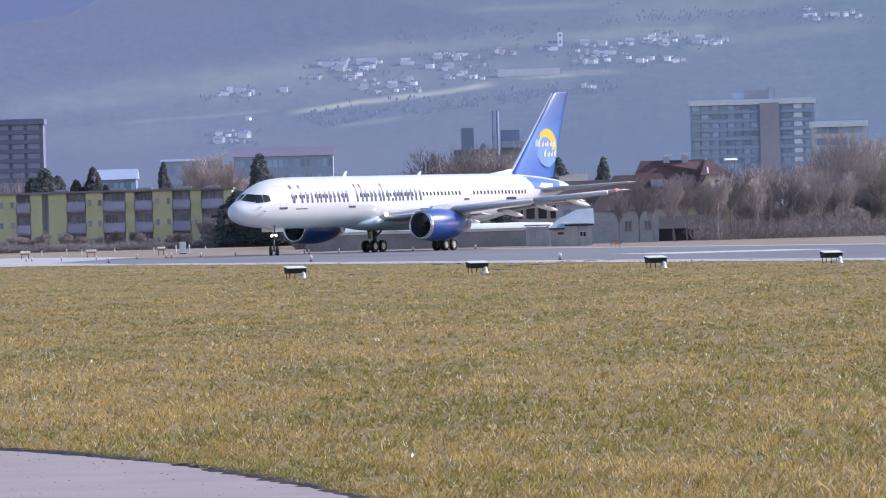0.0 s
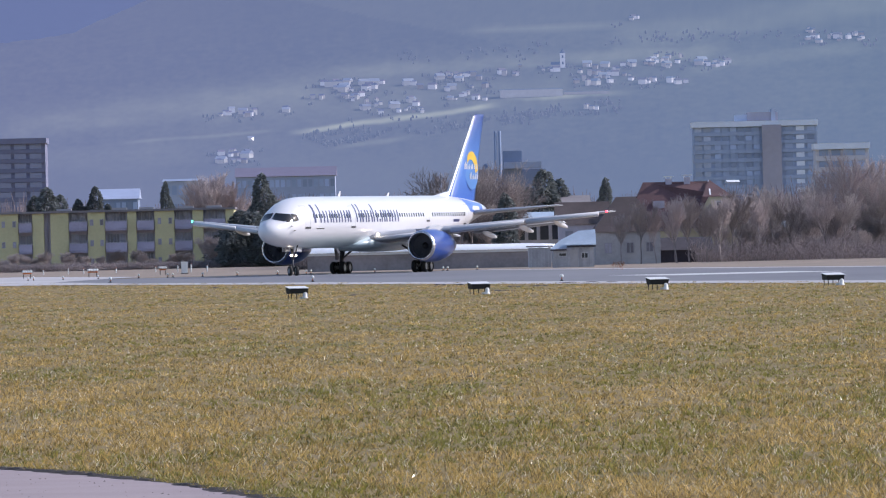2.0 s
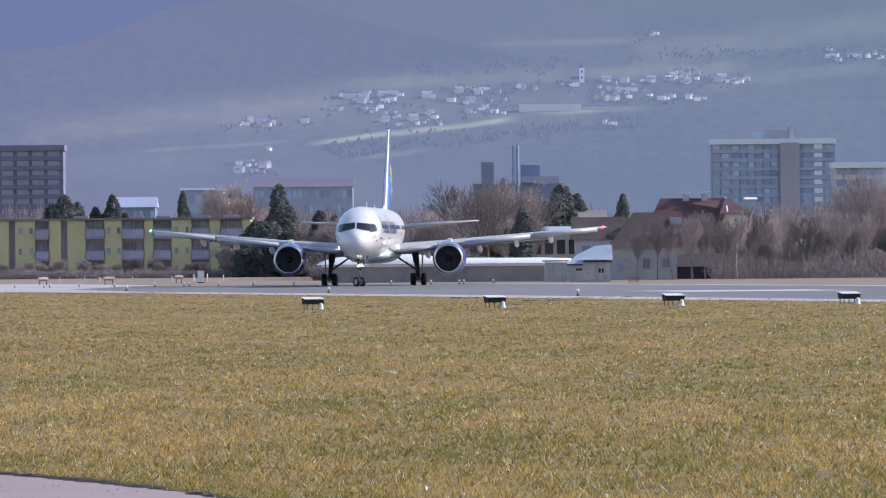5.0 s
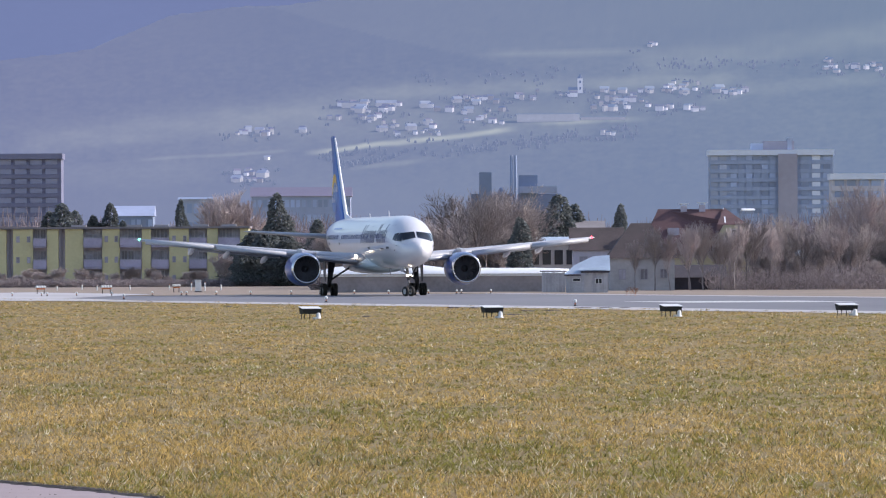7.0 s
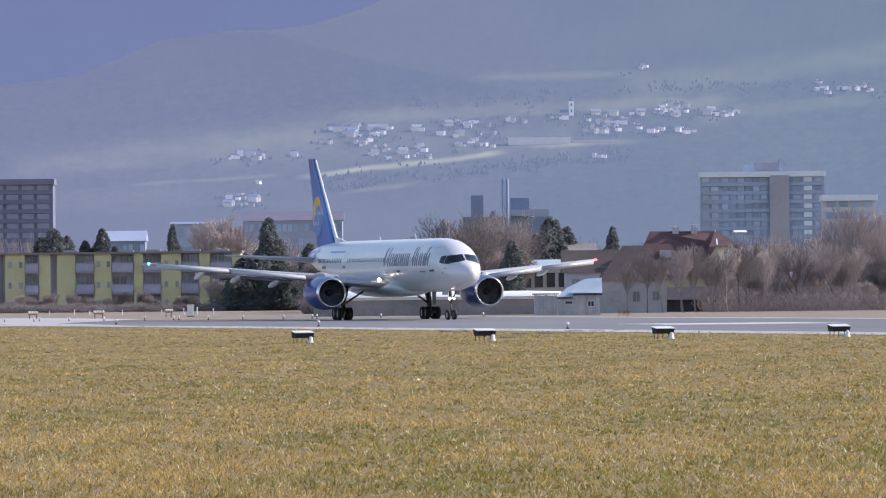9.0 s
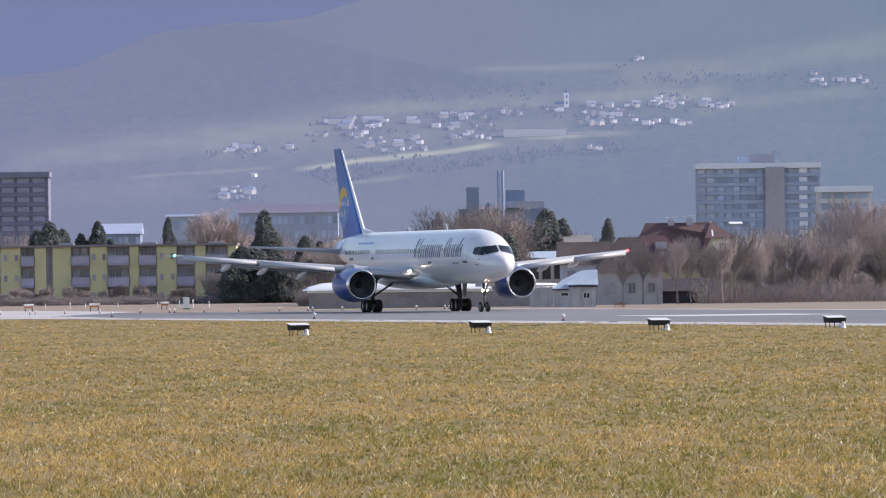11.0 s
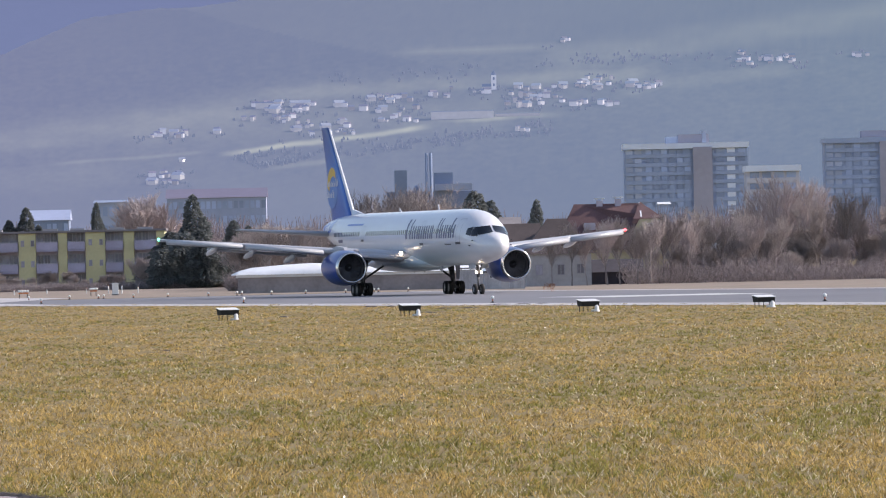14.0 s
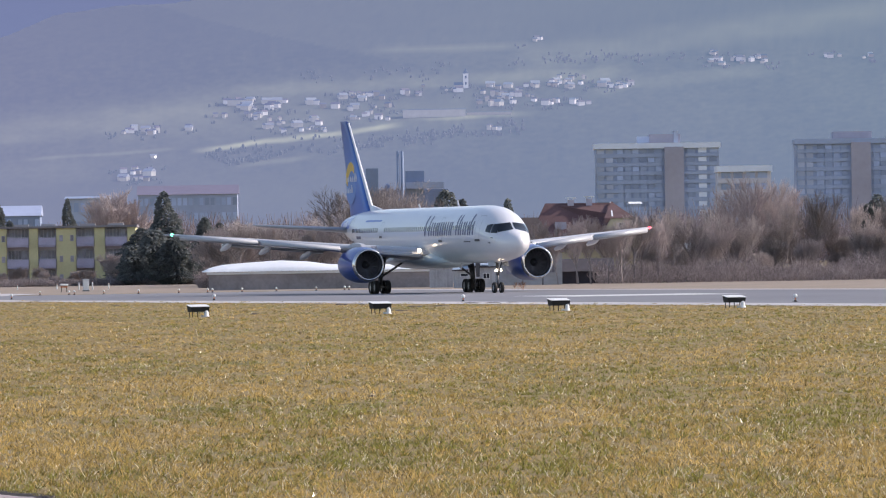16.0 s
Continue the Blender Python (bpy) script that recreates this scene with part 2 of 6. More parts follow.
sheet("runway_marking", [rw(-36, 17.5), rw(-34, 28.5), rw(-50, 29.5), rw(-54, 18.5)], 0.024, M["line"], "white painted block marking on the runway", "marking")
ROAD_EDGE = [(-60, 150), (-30, 121), (-15, 105.5), (-8, 94.5), (-5.2, 89.2), (-4.0, 85.9), (-2.9, 82.2), (-1.9, 77.4), (-1.17, 73.6), (-0.6, 70), (0.1, 62), (0.6, 50), (0.9, 30)]
sheet("road", ROAD_EDGE + [(0.9, 12), (-60, 12)], 0.014, M["path"], "pale grey worn service road with specks of dirt", "road")


def soil_lip():
    """The low earth edge between the turf and the road."""
    bm = bmesh.new()
    rng = random.Random(5)
    rows = []
    pts = [Vector((*p, 0)) for p in ROAD_EDGE[2:11]]
    fine = []
    for a, b in zip(pts, pts[1:]):
        n = max(2, int((b - a).length / 0.25))
        fine += [a.lerp(b, k / n) for k in range(n)]
    for k, p in enumerate(fine):
        d = (fine[min(k + 1, len(fine) - 1)] - fine[max(k - 1, 0)]).normalized()
        side = Vector((-d.y, d.x, 0))
        w, hgt = rng.uniform(0.08, 0.26), rng.uniform(0.012, 0.05)
        rows.append([bm.verts.new(p + side * o + Vector((0, 0, z))) for o, z in ((-w, 0.0), (-w * 0.3, hgt), (w * 0.7, hgt * 0.9), (w * 1.5, 0.0))])
    for a, b in zip(rows, rows[1:]):
        for k in range(3):
            bm.faces.new((a[k], b[k], b[k + 1], a[k + 1]))
    bmesh.ops.recalc_face_normals(bm, faces=bm.faces)
    tagged(new("ground_verge", mesh_of(bm, "verge", M["soil"])), "dark bare earth lip between turf and road", "verge", kind="structure")


soil_lip()


def road_dirt():
    """Clods and bits of dirt strewn on the road."""
    rs = np.random.RandomState(12)
    vs, fs = [], []
    while len(vs) < 360 * 4:
        x, y = rs.uniform(-7, 0.2), rs.uniform(64, 92)
        ex = float(np.interp(-y, [-q[1] for q in ROAD_EDGE], [q[0] for q in ROAD_EDGE]))
        if x > ex - 0.15:
            continue
        r = rs.uniform(0.004, 0.012) * (1.4 if ex - x < 1.0 else 1.0)
        i = len(vs)
        vs += [(x - r, y - r, 0.014), (x + r, y - r * 0.6, 0.014), (x + r * 0.2, y + r, 0.014), (x + rs.uniform(-r, r) * 0.4, y, 0.014 + r * rs.uniform(0.3, 0.7))]
        fs += [(i, i + 1, i + 3), (i + 1, i + 2, i + 3), (i + 2, i, i + 3)]
    me = bpy.data.meshes.new("dirt")
    me.from_pydata(vs, [], fs)
    me.materials.append(M["soil"])
    tagged(new("dirt", me), "dark clods of dirt strewn on the road", "dirt", kind="stuff")


road_dirt()


def soil_mound(x, y, rx, ry, hgt, seed):
    rng = random.Random(seed)
    bm = bmesh.new()
    rings = []
    for f, z in ((1.0, 0.0), (0.7, 0.6), (0.35, 0.95)):
        rings.append([bm.verts.new((rx * f * math.cos(a) * rng.uniform(0.75, 1.2), ry * f * math.sin(a) * rng.uniform(0.75, 1.2), hgt * z * rng.uniform(0.6, 1.1))) for a in [k * math.tau / 12 for k in range(12)]])
    rings.append([bm.verts.new((0, 0, hgt))])
    bridge(bm, rings)
    bmesh.ops.recalc_face_normals(bm, faces=bm.faces)
    ob = new("soil_mound", mesh_of(bm, "soil_mound", M["soil"]))
    ob.matrix_basis = pose(x, y, 0.0)
    tagged(ob, "low dark mound of bare earth in the turf", "soil mound", group="soil mounds")


for k, (x, y, rx, ry, hgt) in enumerate(((0.4, 431, 0.22, 0.5, 0.07), (0.75, 430, 0.2, 0.4, 0.06), (1.7, 430, 0.24, 0.5, 0.07), (-3.8, 365.6, 0.25, 0.6, 0.05), (3.2, 374, 0.5, 1.2, 0.05), (3.9, 372, 0.6, 1.0, 0.04),
                                         (7.9, 425, 0.8, 1.6, 0.06), (9.2, 425, 0.7, 1.2, 0.05), (10.3, 424, 0.5, 1.2, 0.05), (-6.1, 230.8, 0.16, 0.35, 0.04), (0.76, 141.9, 0.1, 0.2, 0.03), (4.5, 402.5, 0.5, 1.2, 0.05), (5.9, 403.5, 0.6, 1.2, 0.05),
                                         (-20.8, 524, 0.4, 1.0, 0.06), (-13.3, 458, 0.3, 0.8, 0.05))):
    soil_mound(x, y, rx, ry, hgt, k)


# ---------------------------------------------------------------- the airliner
# along the body (forward), half width, top, bottom
HULL = [(24.55, 0.0, 3.62, 3.62), (24.42, 0.34, 3.98, 3.22), (24.1, 0.66, 4.24, 2.98), (23.6, 0.96, 4.46, 2.76), (22.9, 1.24, 4.74, 2.58),
        (22.2, 1.45, 5.22, 2.46), (21.3, 1.64, 5.70, 2.36), (20.3, 1.78, 6.05, 2.28), (19.2, 1.87, 6.26, 2.23), (17.8, 1.92, 6.37, 2.2), (16.0, 1.94, 6.4, 2.19)]
HULL += [(x, 1.94, 6.4, 2.19) for x in (13, 10, 7, 4, 1, -2, -5, -8)]
HULL += [(-10.0, 1.93, 6.4, 2.28), (-12, 1.87, 6.38, 2.55), (-14, 1.75, 6.35, 2.92), (-16, 1.56, 6.28, 3.34), (-18, 1.3, 6.16, 3.76),
         (-20, 0.98, 5.98, 4.18), (-21.5, 0.7, 5.8, 4.48), (-22.7, 0.42, 5.58, 4.76), (-23.4, 0.2, 5.38, 4.96), (-23.5, 0.0, 5.17, 5.17)]
_hx = np.array([r[0] for r in HULL][::-1])


def hull_at(x):
    return [float(np.interp(x, _hx, np.array([r[k] for r in HULL][::-1]))) for k in (1, 2, 3)]


def hull_side(x, z):
    w, top, low = hull_at(x)
    c, hh = (top + low) / 2, (top - low) / 2
    return w * math.sqrt(max(0.0, 1 - ((z - c) / hh) ** 2))


def skin_patch(bm, corners, side, off=0.012, nu=4, nv=4):
    """A patch lying on the hull; corners (x, z) in order: front low, rear low, rear high, front high."""
    a, b, c, d = corners
    grid = []
    for j in range(nv + 1):
        v = j / nv
        row = []
        for i in range(nu + 1):
            u = i / nu
            x = (a[0] * (1 - u) + b[0] * u) * (1 - v) + (d[0] * (1 - u) + c[0] * u) * v
            z = (a[1] * (1 - u) + b[1] * u) * (1 - v) + (d[1] * (1 - u) + c[1] * u) * v
            w, top, low = hull_at(x)
            y = hull_side(x, z)
            n = Vector((0.0, y / max(w, 0.05) ** 2, (z - (top + low) / 2) / ((top - low) / 2) ** 2)).normalized() * off
            row.append(bm.verts.new((x + (off if x > 21 else 0), side * (y + n.y), z + n.z)))
        grid.append(row)
    for j in range(nv):
        for i in range(nu):
            q = (grid[j][i], grid[j][i + 1], grid[j + 1][i + 1], grid[j + 1][i])
            bm.faces.new(q if side > 0 else q[::-1])
    bmesh.ops.recalc_face_normals(bm, faces=bm.faces)
    return bm


def foil(chord_rows, z_thick, n=14):
    """A wing surface: rows of (leading x, trailing x, y, z, thickness)."""
    bm = bmesh.new()
    rings = []
    for le, te, y, z, th in chord_rows:
        ring = []
        for k in range(n):
            up = k < n // 2
            u = (k / (n // 2)) if up else 1 - (k - n // 2) / (n // 2)
            prof = (1.48 * math.sqrt(u) - 0.63 * u - 1.76 * u * u + 1.42 * u ** 3 - 0.51 * u ** 4) * 1.95
            ring.append(bm.verts.new((le + (te - le) * u, y, z + (prof * th * 0.55 if up else -prof * th * 0.45))))
        rings.append(ring)
    bridge(bm, rings)
    bm.faces.new(rings[0])
    bm.faces.new(rings[-1][::-1])
    bmesh.ops.recalc_face_normals(bm, faces=bm.faces)
    return bm


def wheel(name, r, width, parent, at):
    bm = lathe(bmesh.new(), [(-width * 0.38, r * 0.55), (-width * 0.5, r * 0.62), (-width * 0.5, r * 0.86), (-width * 0.34, r * 0.98), (0, r), (width * 0.34, r * 0.98),
                             (width * 0.5, r * 0.86), (width * 0.5, r * 0.62), (width * 0.38, r * 0.55)], 28, "y")
    w = part(name, bm, M["tyre"], parent, "black rubber tyre", True, at)
    bm = lathe(bmesh.new(), [(-width * 0.42, 0), (-width * 0.42, r * 0.2), (-width * 0.3, r * 0.3), (-width * 0.36, r * 0.58), (width * 0.36, r * 0.58),
                             (width * 0.3, r * 0.3), (width * 0.42, r * 0.2), (width * 0.42, 0)], 20, "y")
    for k in range(6):
        a = k * math.tau / 6
        box(bm, math.cos(a) * r * 0.4 - 0.03, math.cos(a) * r * 0.4 + 0.03, -width * 0.4, width * 0.4, math.sin(a) * r * 0.4 - 0.03, math.sin(a) * r * 0.4 + 0.03)
    part("rim", bm, M["rim"], w, "light grey wheel rim")
    return w


WHEELS = []   # wheel, its place, radius


def airliner():
    jet = thing("airliner", "white twin-engine airliner with blue tail taxiing on the runway", "airplane")
    # hull, with the lower skin in turquoise
    bm = bmesh.new()
    rings = []
    n = 48
    for x, w, top, low in HULL:
        if w == 0:
            rings.append([bm.verts.new((x, 0, top))])
        else:
            rings.append([bm.verts.new((x, w * math.sin(k * math.tau / n), (top + low) / 2 + (top - low) / 2 * math.cos(k * math.tau / n))) for k in range(n)])
    bridge(bm, rings)
    bmesh.ops.recalc_face_normals(bm, faces=bm.faces)
    part("fuselage", bm, M["hull"], jet, "glossy white fuselage with pale turquoise belly", True)
    # wing-to-body fairing
    bm = bmesh.new()
    rings = []
    for x, w, top, low in ((9.0, 0.3, 2.6, 2.3), (8.0, 1.3, 2.85, 2.02), (6.5, 2.0, 3.25, 1.86), (3.0, 2.2, 3.35, 1.78), (-1.0, 2.2, 3.3, 1.78), (-3.5, 2.0, 3.1, 1.86), (-6.5, 1.3, 2.8, 2.05), (-8.0, 0.3, 2.6, 2.3)):
        rings.append([bm.verts.new((x, w * math.sin(k * math.tau / 24), (top + low) / 2 + (top - low) / 2 * math.cos(k * math.tau / 24))) for k in range(24)])
    bridge(bm, rings)
    bm.faces.new(rings[0][::-1]); bm.faces.new(rings[-1])
    bmesh.ops.recalc_face_normals(bm, faces=bm.faces)
    part("belly_fairing", bm, M["belly"], jet, "pale turquoise belly fairing", True)
    # cockpit panes, three a side: a front pane beside the centre post, then two along the side
    def nose_x(y, z):
        """Where the nose's skin lies, looking at it from ahead."""
        lo, hi = 19.0, 24.5
        for _ in range(30):
            x = (lo + hi) / 2
            w, top, low = hull_at(x)
            inside = (y / max(w, 1e-3)) ** 2 + ((z - (top + low) / 2) / max((top - low) / 2, 1e-3)) ** 2 < 1
            lo, hi = (x, hi) if inside else (lo, x)
        return lo

    def front_pane(corners, side):
        """A pane with straight edges as seen from ahead; corners (y, z): inner low, outer low, outer high, inner high."""
        bm = bmesh.new()
        a, b, c, d = [Vector((*q, 0)) for q in corners]
        grid = []
        for j in range(6):
            row = []
            for i in range(7):
                p = a.lerp(b, i / 6).lerp(d.lerp(c, i / 6), j / 5)
                row.append(bm.verts.new((nose_x(p.x, p.y) + 0.03, side * (p.x + 0.012), p.y + 0.012)))
            grid.append(row)
        for j in range(5):
            for i in range(6):
                bm.faces.new((grid[j][i], grid[j][i + 1], grid[j + 1][i + 1], grid[j + 1][i]))
        bmesh.ops.recalc_face_normals(bm, faces=bm.faces)
        return bm

    for s in (1, -1):
        part("windscreen", front_pane(((0.06, 4.62), (1.06, 4.40), (0.98, 5.0), (0.06, 5.10)), s), M["glass"], jet, "dark front windscreen", True)
        for q in (((22.66, 4.33), (21.98, 4.36), (21.82, 5.00), (22.30, 4.92)), ((21.90, 4.36), (21.22, 4.46), (21.22, 4.92), (21.74, 5.00))):
            part("cockpit_window", skin_patch(bmesh.new(), q, s, 0.03), M["glass"], jet, "dark cockpit pane", True)
    # cabin windows, doors
    for s in (1, -1):
        x = 18.6
        while x > -14.8:
            if not (9.9 < x < 11.2 or -6.4 < x < -5.0 or 6.9 < x < 7.1):
                bm = skin_patch(bmesh.new(), ((x + 0.13, 4.62), (x - 0.13, 4.62), (x - 0.13, 4.95), (x + 0.13, 4.95)), s, 0.012, 1, 2)
                part("cabin_window", bm, M["glass"], jet)
            x -= 0.52
        for x, z0, z1, w in ((19.8, 3.9, 5.65, 0.84), (10.5, 3.9, 5.6, 0.8), (-5.7, 4.3, 5.4, 0.62), (-15.4, 4.0, 5.6, 0.78)):
            bm = bmesh.new()
            for q in (((x + w / 2, z0), (x + w / 2 - 0.05, z0), (x + w / 2 - 0.05, z1), (x + w / 2, z1)), ((x - w / 2 + 0.05, z0), (x - w / 2, z0), (x - w / 2, z1), (x - w / 2 + 0.05, z1)),
                      ((x + w / 2, z1 - 0.05), (x - w / 2, z1 - 0.05), (x - w / 2, z1), (x + w / 2, z1))):
                skin_patch(bm, q, s, 0.014, 2, 4)
            part("door_seam", bm, M["grey"], jet, "thin grey outline of a cabin door")
            part("door_sill", skin_patch(bmesh.new(), ((x + w * 0.6, z0 - 0.12), (x - w * 0.6, z0 - 0.12), (x - w * 0.6, z0 + 0.04), (x + w * 0.6, z0 + 0.04)), s, 0.03, 3, 1), M["strut"], jet, "grey door sill")
    # livery bars in place of the name: tall and short upright strokes
    LOW, MID, TOP = 4.25, 5.22, 5.72
    strokes = [("T", 18.45, 1.1), ("h", 17.0, 0.95), ("o", 15.65, 0.95), ("m", 14.15, 1.5), ("a", 12.6, 0.9), ("s", 11.4, 0.75),
               ("C", 9.4, 0.95), ("o", 8.15, 0.95), ("o", 6.9, 0.95), ("k", 5.75, 0.9), (".", 4.85, 0.22), ("c", 4.1, 0.8), ("o", 3.05, 0.9), ("m", 1.5, 1.5)]
    for s in (1, -1):
        for kind, x, w in strokes:
            if s < 0:
                if x < 5.2:
                    continue            # the far side carries the shorter name, reading towards the nose
                x, w = 5.95 + (19.0 - x) * 0.95, w * 0.95
            bm = bmesh.new()
            t = 0.24
            ups = {"T": [0.0], ".": [0.0], "m": [0.5, 0.0, -0.5]}.get(kind, [0.5, -0.5])
            for j, u in enumerate(ups):
                cx = x + s * u * (w - t)
                high = TOP if kind in "TC" or (kind in "hk" and j == 0) else (LOW + 0.24 if kind == "." else MID)
                half = t * (0.75 if kind == "T" else 0.55)
                skin_patch(bm, ((cx + half, LOW), (cx - half, LOW), (cx - half, high), (cx + half, high)), s, 0.016, 1, 5)
            part("livery_stroke", bm, M["navy"], jet, "navy painted livery bar")
        part("livery_bar", skin_patch(bmesh.new(), ((18.2, 3.74), (16.6, 3.74), (16.6, 3.82), (18.2, 3.82)), s, 0.014, 4, 1), M["strut"], jet, "small grey line of lettering")
        part("registration_bar", skin_patch(bmesh.new(), ((-11.6, 4.14), (-13.2, 4.14), (-13.2, 4.36), (-11.6, 4.36)), s, 0.014, 5, 2), M["navy"], jet, "dark registration bar")
        if s < 0:
            part("livery_bar", skin_patch(bmesh.new(), ((-6.5, 5.42), (-11.0, 5.42), (-11.0, 5.56), (-6.5, 5.56)), s, 0.014, 5, 1), M["blue"], jet, "thin blue line of lettering")
        # blue sweep at the tail root
        part("tail_sweep", skin_patch(bmesh.new(), ((-16.4, 5.0), (-20.8, 4.75), (-21.4, 5.6), (-15.6, 6.12)), s, 0.016, 6, 4), M["blue"], jet, "blue paint sweep under the fin")
        part("tail_patch", skin_patch(bmesh.new(), ((-17.2, 5.15), (-19.6, 4.95), (-19.9, 5.4), (-17.8, 5.5)), s, 0.022, 4, 2), M["white"], jet, "white crescent on the blue sweep")
    # wings
    for s in (1, -1):
        rows = [(7.1, -2.4, 1.0, 2.78, 1.15), (6.35, -2.45, 2.1, 2.92, 1.0), (3.4, -2.6, 6.9, 3.42, 0.66), (-0.2, -3.9, 13.2, 4.08, 0.40), (-3.35, -5.25, 18.6, 4.60, 0.22), (-3.9, -5.2, 19.02, 4.66, 0.08)]
        part("wing", foil([(a, b, s * y, z, th) for a, b, y, z, th in rows], 0), M["grey"], jet, "light grey swept wing", True)
        # slats along the leading edge
        for (y0, x0, z0), (y1, x1, z1) in (((2.3, 6.45, 2.86), (5.5, 4.45, 3.18)), ((7.6, 3.2, 3.42), (12.9, 0.2, 3.98)), ((13.1, 0.05, 4.0), (18.3, -3.0, 4.5))):
            bm = bmesh.new()
            rings = []
            for y, x, z in ((y0, x0, z0), (y1, x1, z1)):
                rings.append([bm.verts.new((x + dx, s * y, z + dz)) for dx, dz in ((0.0, 0.18), (0.28, 0.05), (0.33, -0.14), (0.1, -0.24), (0.06, -0.02))])
            bridge(bm, rings)
            bm.faces.new(rings[0]); bm.faces.new(rings[1][::-1])
            bmesh.ops.recalc_face_normals(bm, faces=bm.faces)
            part("slat", bm, M["grey"], jet, "light grey leading-edge slat", True)
        # flaps
        for (y0, x0, z0, c0), (y1, x1, z1, c1) in (((2.3, -2.2, 2.72, 1.9), (5.6, -2.4, 3.02, 1.6)), ((7.3, -2.45, 3.22, 1.35), (14.6, -4.0, 3.98, 0.95))):
            part("flap", foil([(x0, x0 - c0, s * y0, z0, 0.3), (x1, x1 - c1, s * y1, z1, 0.22)], 0), M["grey"], jet, "light grey trailing-edge flap", True).matrix_basis = Matrix.Translation((x0, 0, z0)) @ Matrix.Rotation(radians(-4), 4, "Y") @ Matrix.Translation((-x0, 0, -z0))
        for y, x, z in ((4.3, -2.0, 2.55), (8.6, -2.2, 3.0), (11.6, -2.9, 3.4), (14.4, -3.6, 3.72)):
            bm = lathe(bmesh.new(), [(1.6, 0), (1.2, 0.12), (0.4, 0.22), (-0.7, 0.22), (-1.6, 0.12), (-2.0, 0)], 12, "x")
            part("flap_fairing", bm, M["white"], jet, "white flap track fairing", True, Matrix.Translation((x - 0.4, s * y, z)) @ Matrix.Rotation(radians(-9), 4, "Y"))
        bm = bmesh.new()
        bmesh.ops.create_uvsphere(bm, u_segments=10, v_segments=6, radius=0.11)
        part("wingtip_light", bm, M["red"] if s > 0 else M["green"], jet, "glowing red wingtip light" if s > 0 else "glowing green wingtip light", True, Matrix.Translation((-3.62, s * 18.72, 4.66)))
        bm = lathe(bmesh.new(), [(0.06, 0), (0.05, 0.1), (0.0, 0.14), (-0.1, 0.13), (-0.1, 0)], 14, "x")
        part("landing_light", bm, M["lamp"], jet, "bright landing light in the wing root", True, Matrix.Translation((6.42, s * 2.35, 3.2)))
        # engine
        bm = lathe(bmesh.new(), [(7.12, 1.22), (6.6, 1.30), (5.6, 1.36), (4.4, 1.34), (3.2, 1.2), (2.2, 1.0), (1.75, 0.86), (1.8, 0.82), (2.6, 0.9)], 40, "x")
        eng = part("engine", bm, M["blue_deep"], jet, "deep blue engine nacelle", True, Matrix.Translation((0, s * 6.5, 2.19)))
        part("inlet_lip", lathe(bmesh.new(), [(7.12, 1.222), (7.32, 1.17), (7.42, 1.10), (7.36, 1.03), (7.15, 0.99)], 40, "x"), M["steel"], eng, "polished metal inlet lip", True)
        part("inlet_duct", lathe(bmesh.new(), [(7.15, 0.99), (6.7, 0.97), (6.3, 0.99), (6.28, 0.0)], 40, "x"), M["fan"], eng, "dark inlet duct", True)
        bm = bmesh.new()
        bm.faces.new([bm.verts.new(q) for q in ((0.06, 0.3, 0.03), (0.0, 0.3, -0.06), (-0.02, 0.96, -0.12), (0.12, 0.96, 0.06))])
        blade = mesh_of(bm, "fan_blade", M["fan"])
        for k in range(22):
            fb = new("fan_blade", blade)
            fb.parent = eng
            fb.matrix_basis = Matrix.Translation((6.36, 0, 0)) @ Matrix.Rotation(k * math.tau / 22, 4, "X")
        part("spinner", lathe(bmesh.new(), [(6.85, 0), (6.7, 0.12), (6.45, 0.28), (6.35, 0.3)], 20, "x"), M["dark"], eng, "", True)
        part("exhaust", lathe(bmesh.new(), [(2.2, 0.8), (1.5, 0.72), (0.9, 0.58), (0.85, 0.5), (1.2, 0.5)], 28, "x"), M["bronze"], eng, "heat-stained exhaust nozzle", True)
        part("exhaust_plug", lathe(bmesh.new(), [(1.6, 0.4), (0.9, 0.32), (0.35, 0)], 20, "x"), M["bronze"], eng, "", True)
        bm = prism(bmesh.new(), [(6.2, -0.16, 1.22), (5.6, -0.16, 1.55), (3.6, -0.16, 1.65), (0.2, -0.16, 1.2), (0.6, -0.16, 0.62), (2.6, -0.16, 0.9)], (0, 0.32, 0))
        bmesh.ops.recalc_face_normals(bm, faces=bm.faces)
        part("pylon", bm, M["grey"], eng, "grey engine pylon")
        part("engine_strake", boxes((6.0, 4.6, -s * 0.95 - 0.02, -s * 0.95 + 0.02, 1.0, 1.38)), M["steel"], eng, "small metal strake")
        # tailplane
        part("tailplane", foil([(-16.9, -21.5, s * 0.7, 4.82, 0.5), (-21.5, -22.9, s * 7.35, 5.34, 0.16), (-21.9, -22.85, s * 7.62, 5.36, 0.06)], 0), M["grey"], jet, "light grey tailplane", True)
    # fin
    bm = bmesh.new()
    rows = [(-14.4, -21.3, 5.95, 0.34), (-16.6, -22.0, 8.2, 0.28), (-19.2, -22.95, 10.9, 0.2), (-21.45, -23.85, 13.2, 0.13), (-21.9, -23.9, 13.36, 0.05)]
    rings = []
    for le, te, z, th in rows:
        ring = []
        for k in range(16):
            up = k < 8
            u = k / 8 if up else 1 - (k - 8) / 8
            prof = (1.48 * math.sqrt(u) - 0.63 * u - 1.76 * u * u + 1.42 * u ** 3 - 0.51 * u ** 4) * 1.95
            ring.append(bm.verts.new((le + (te - le) * u, (prof if up else -prof) * th, z)))
        rings.append(ring)
    bridge(bm, rings)
    bm.faces.new(rings[-1])
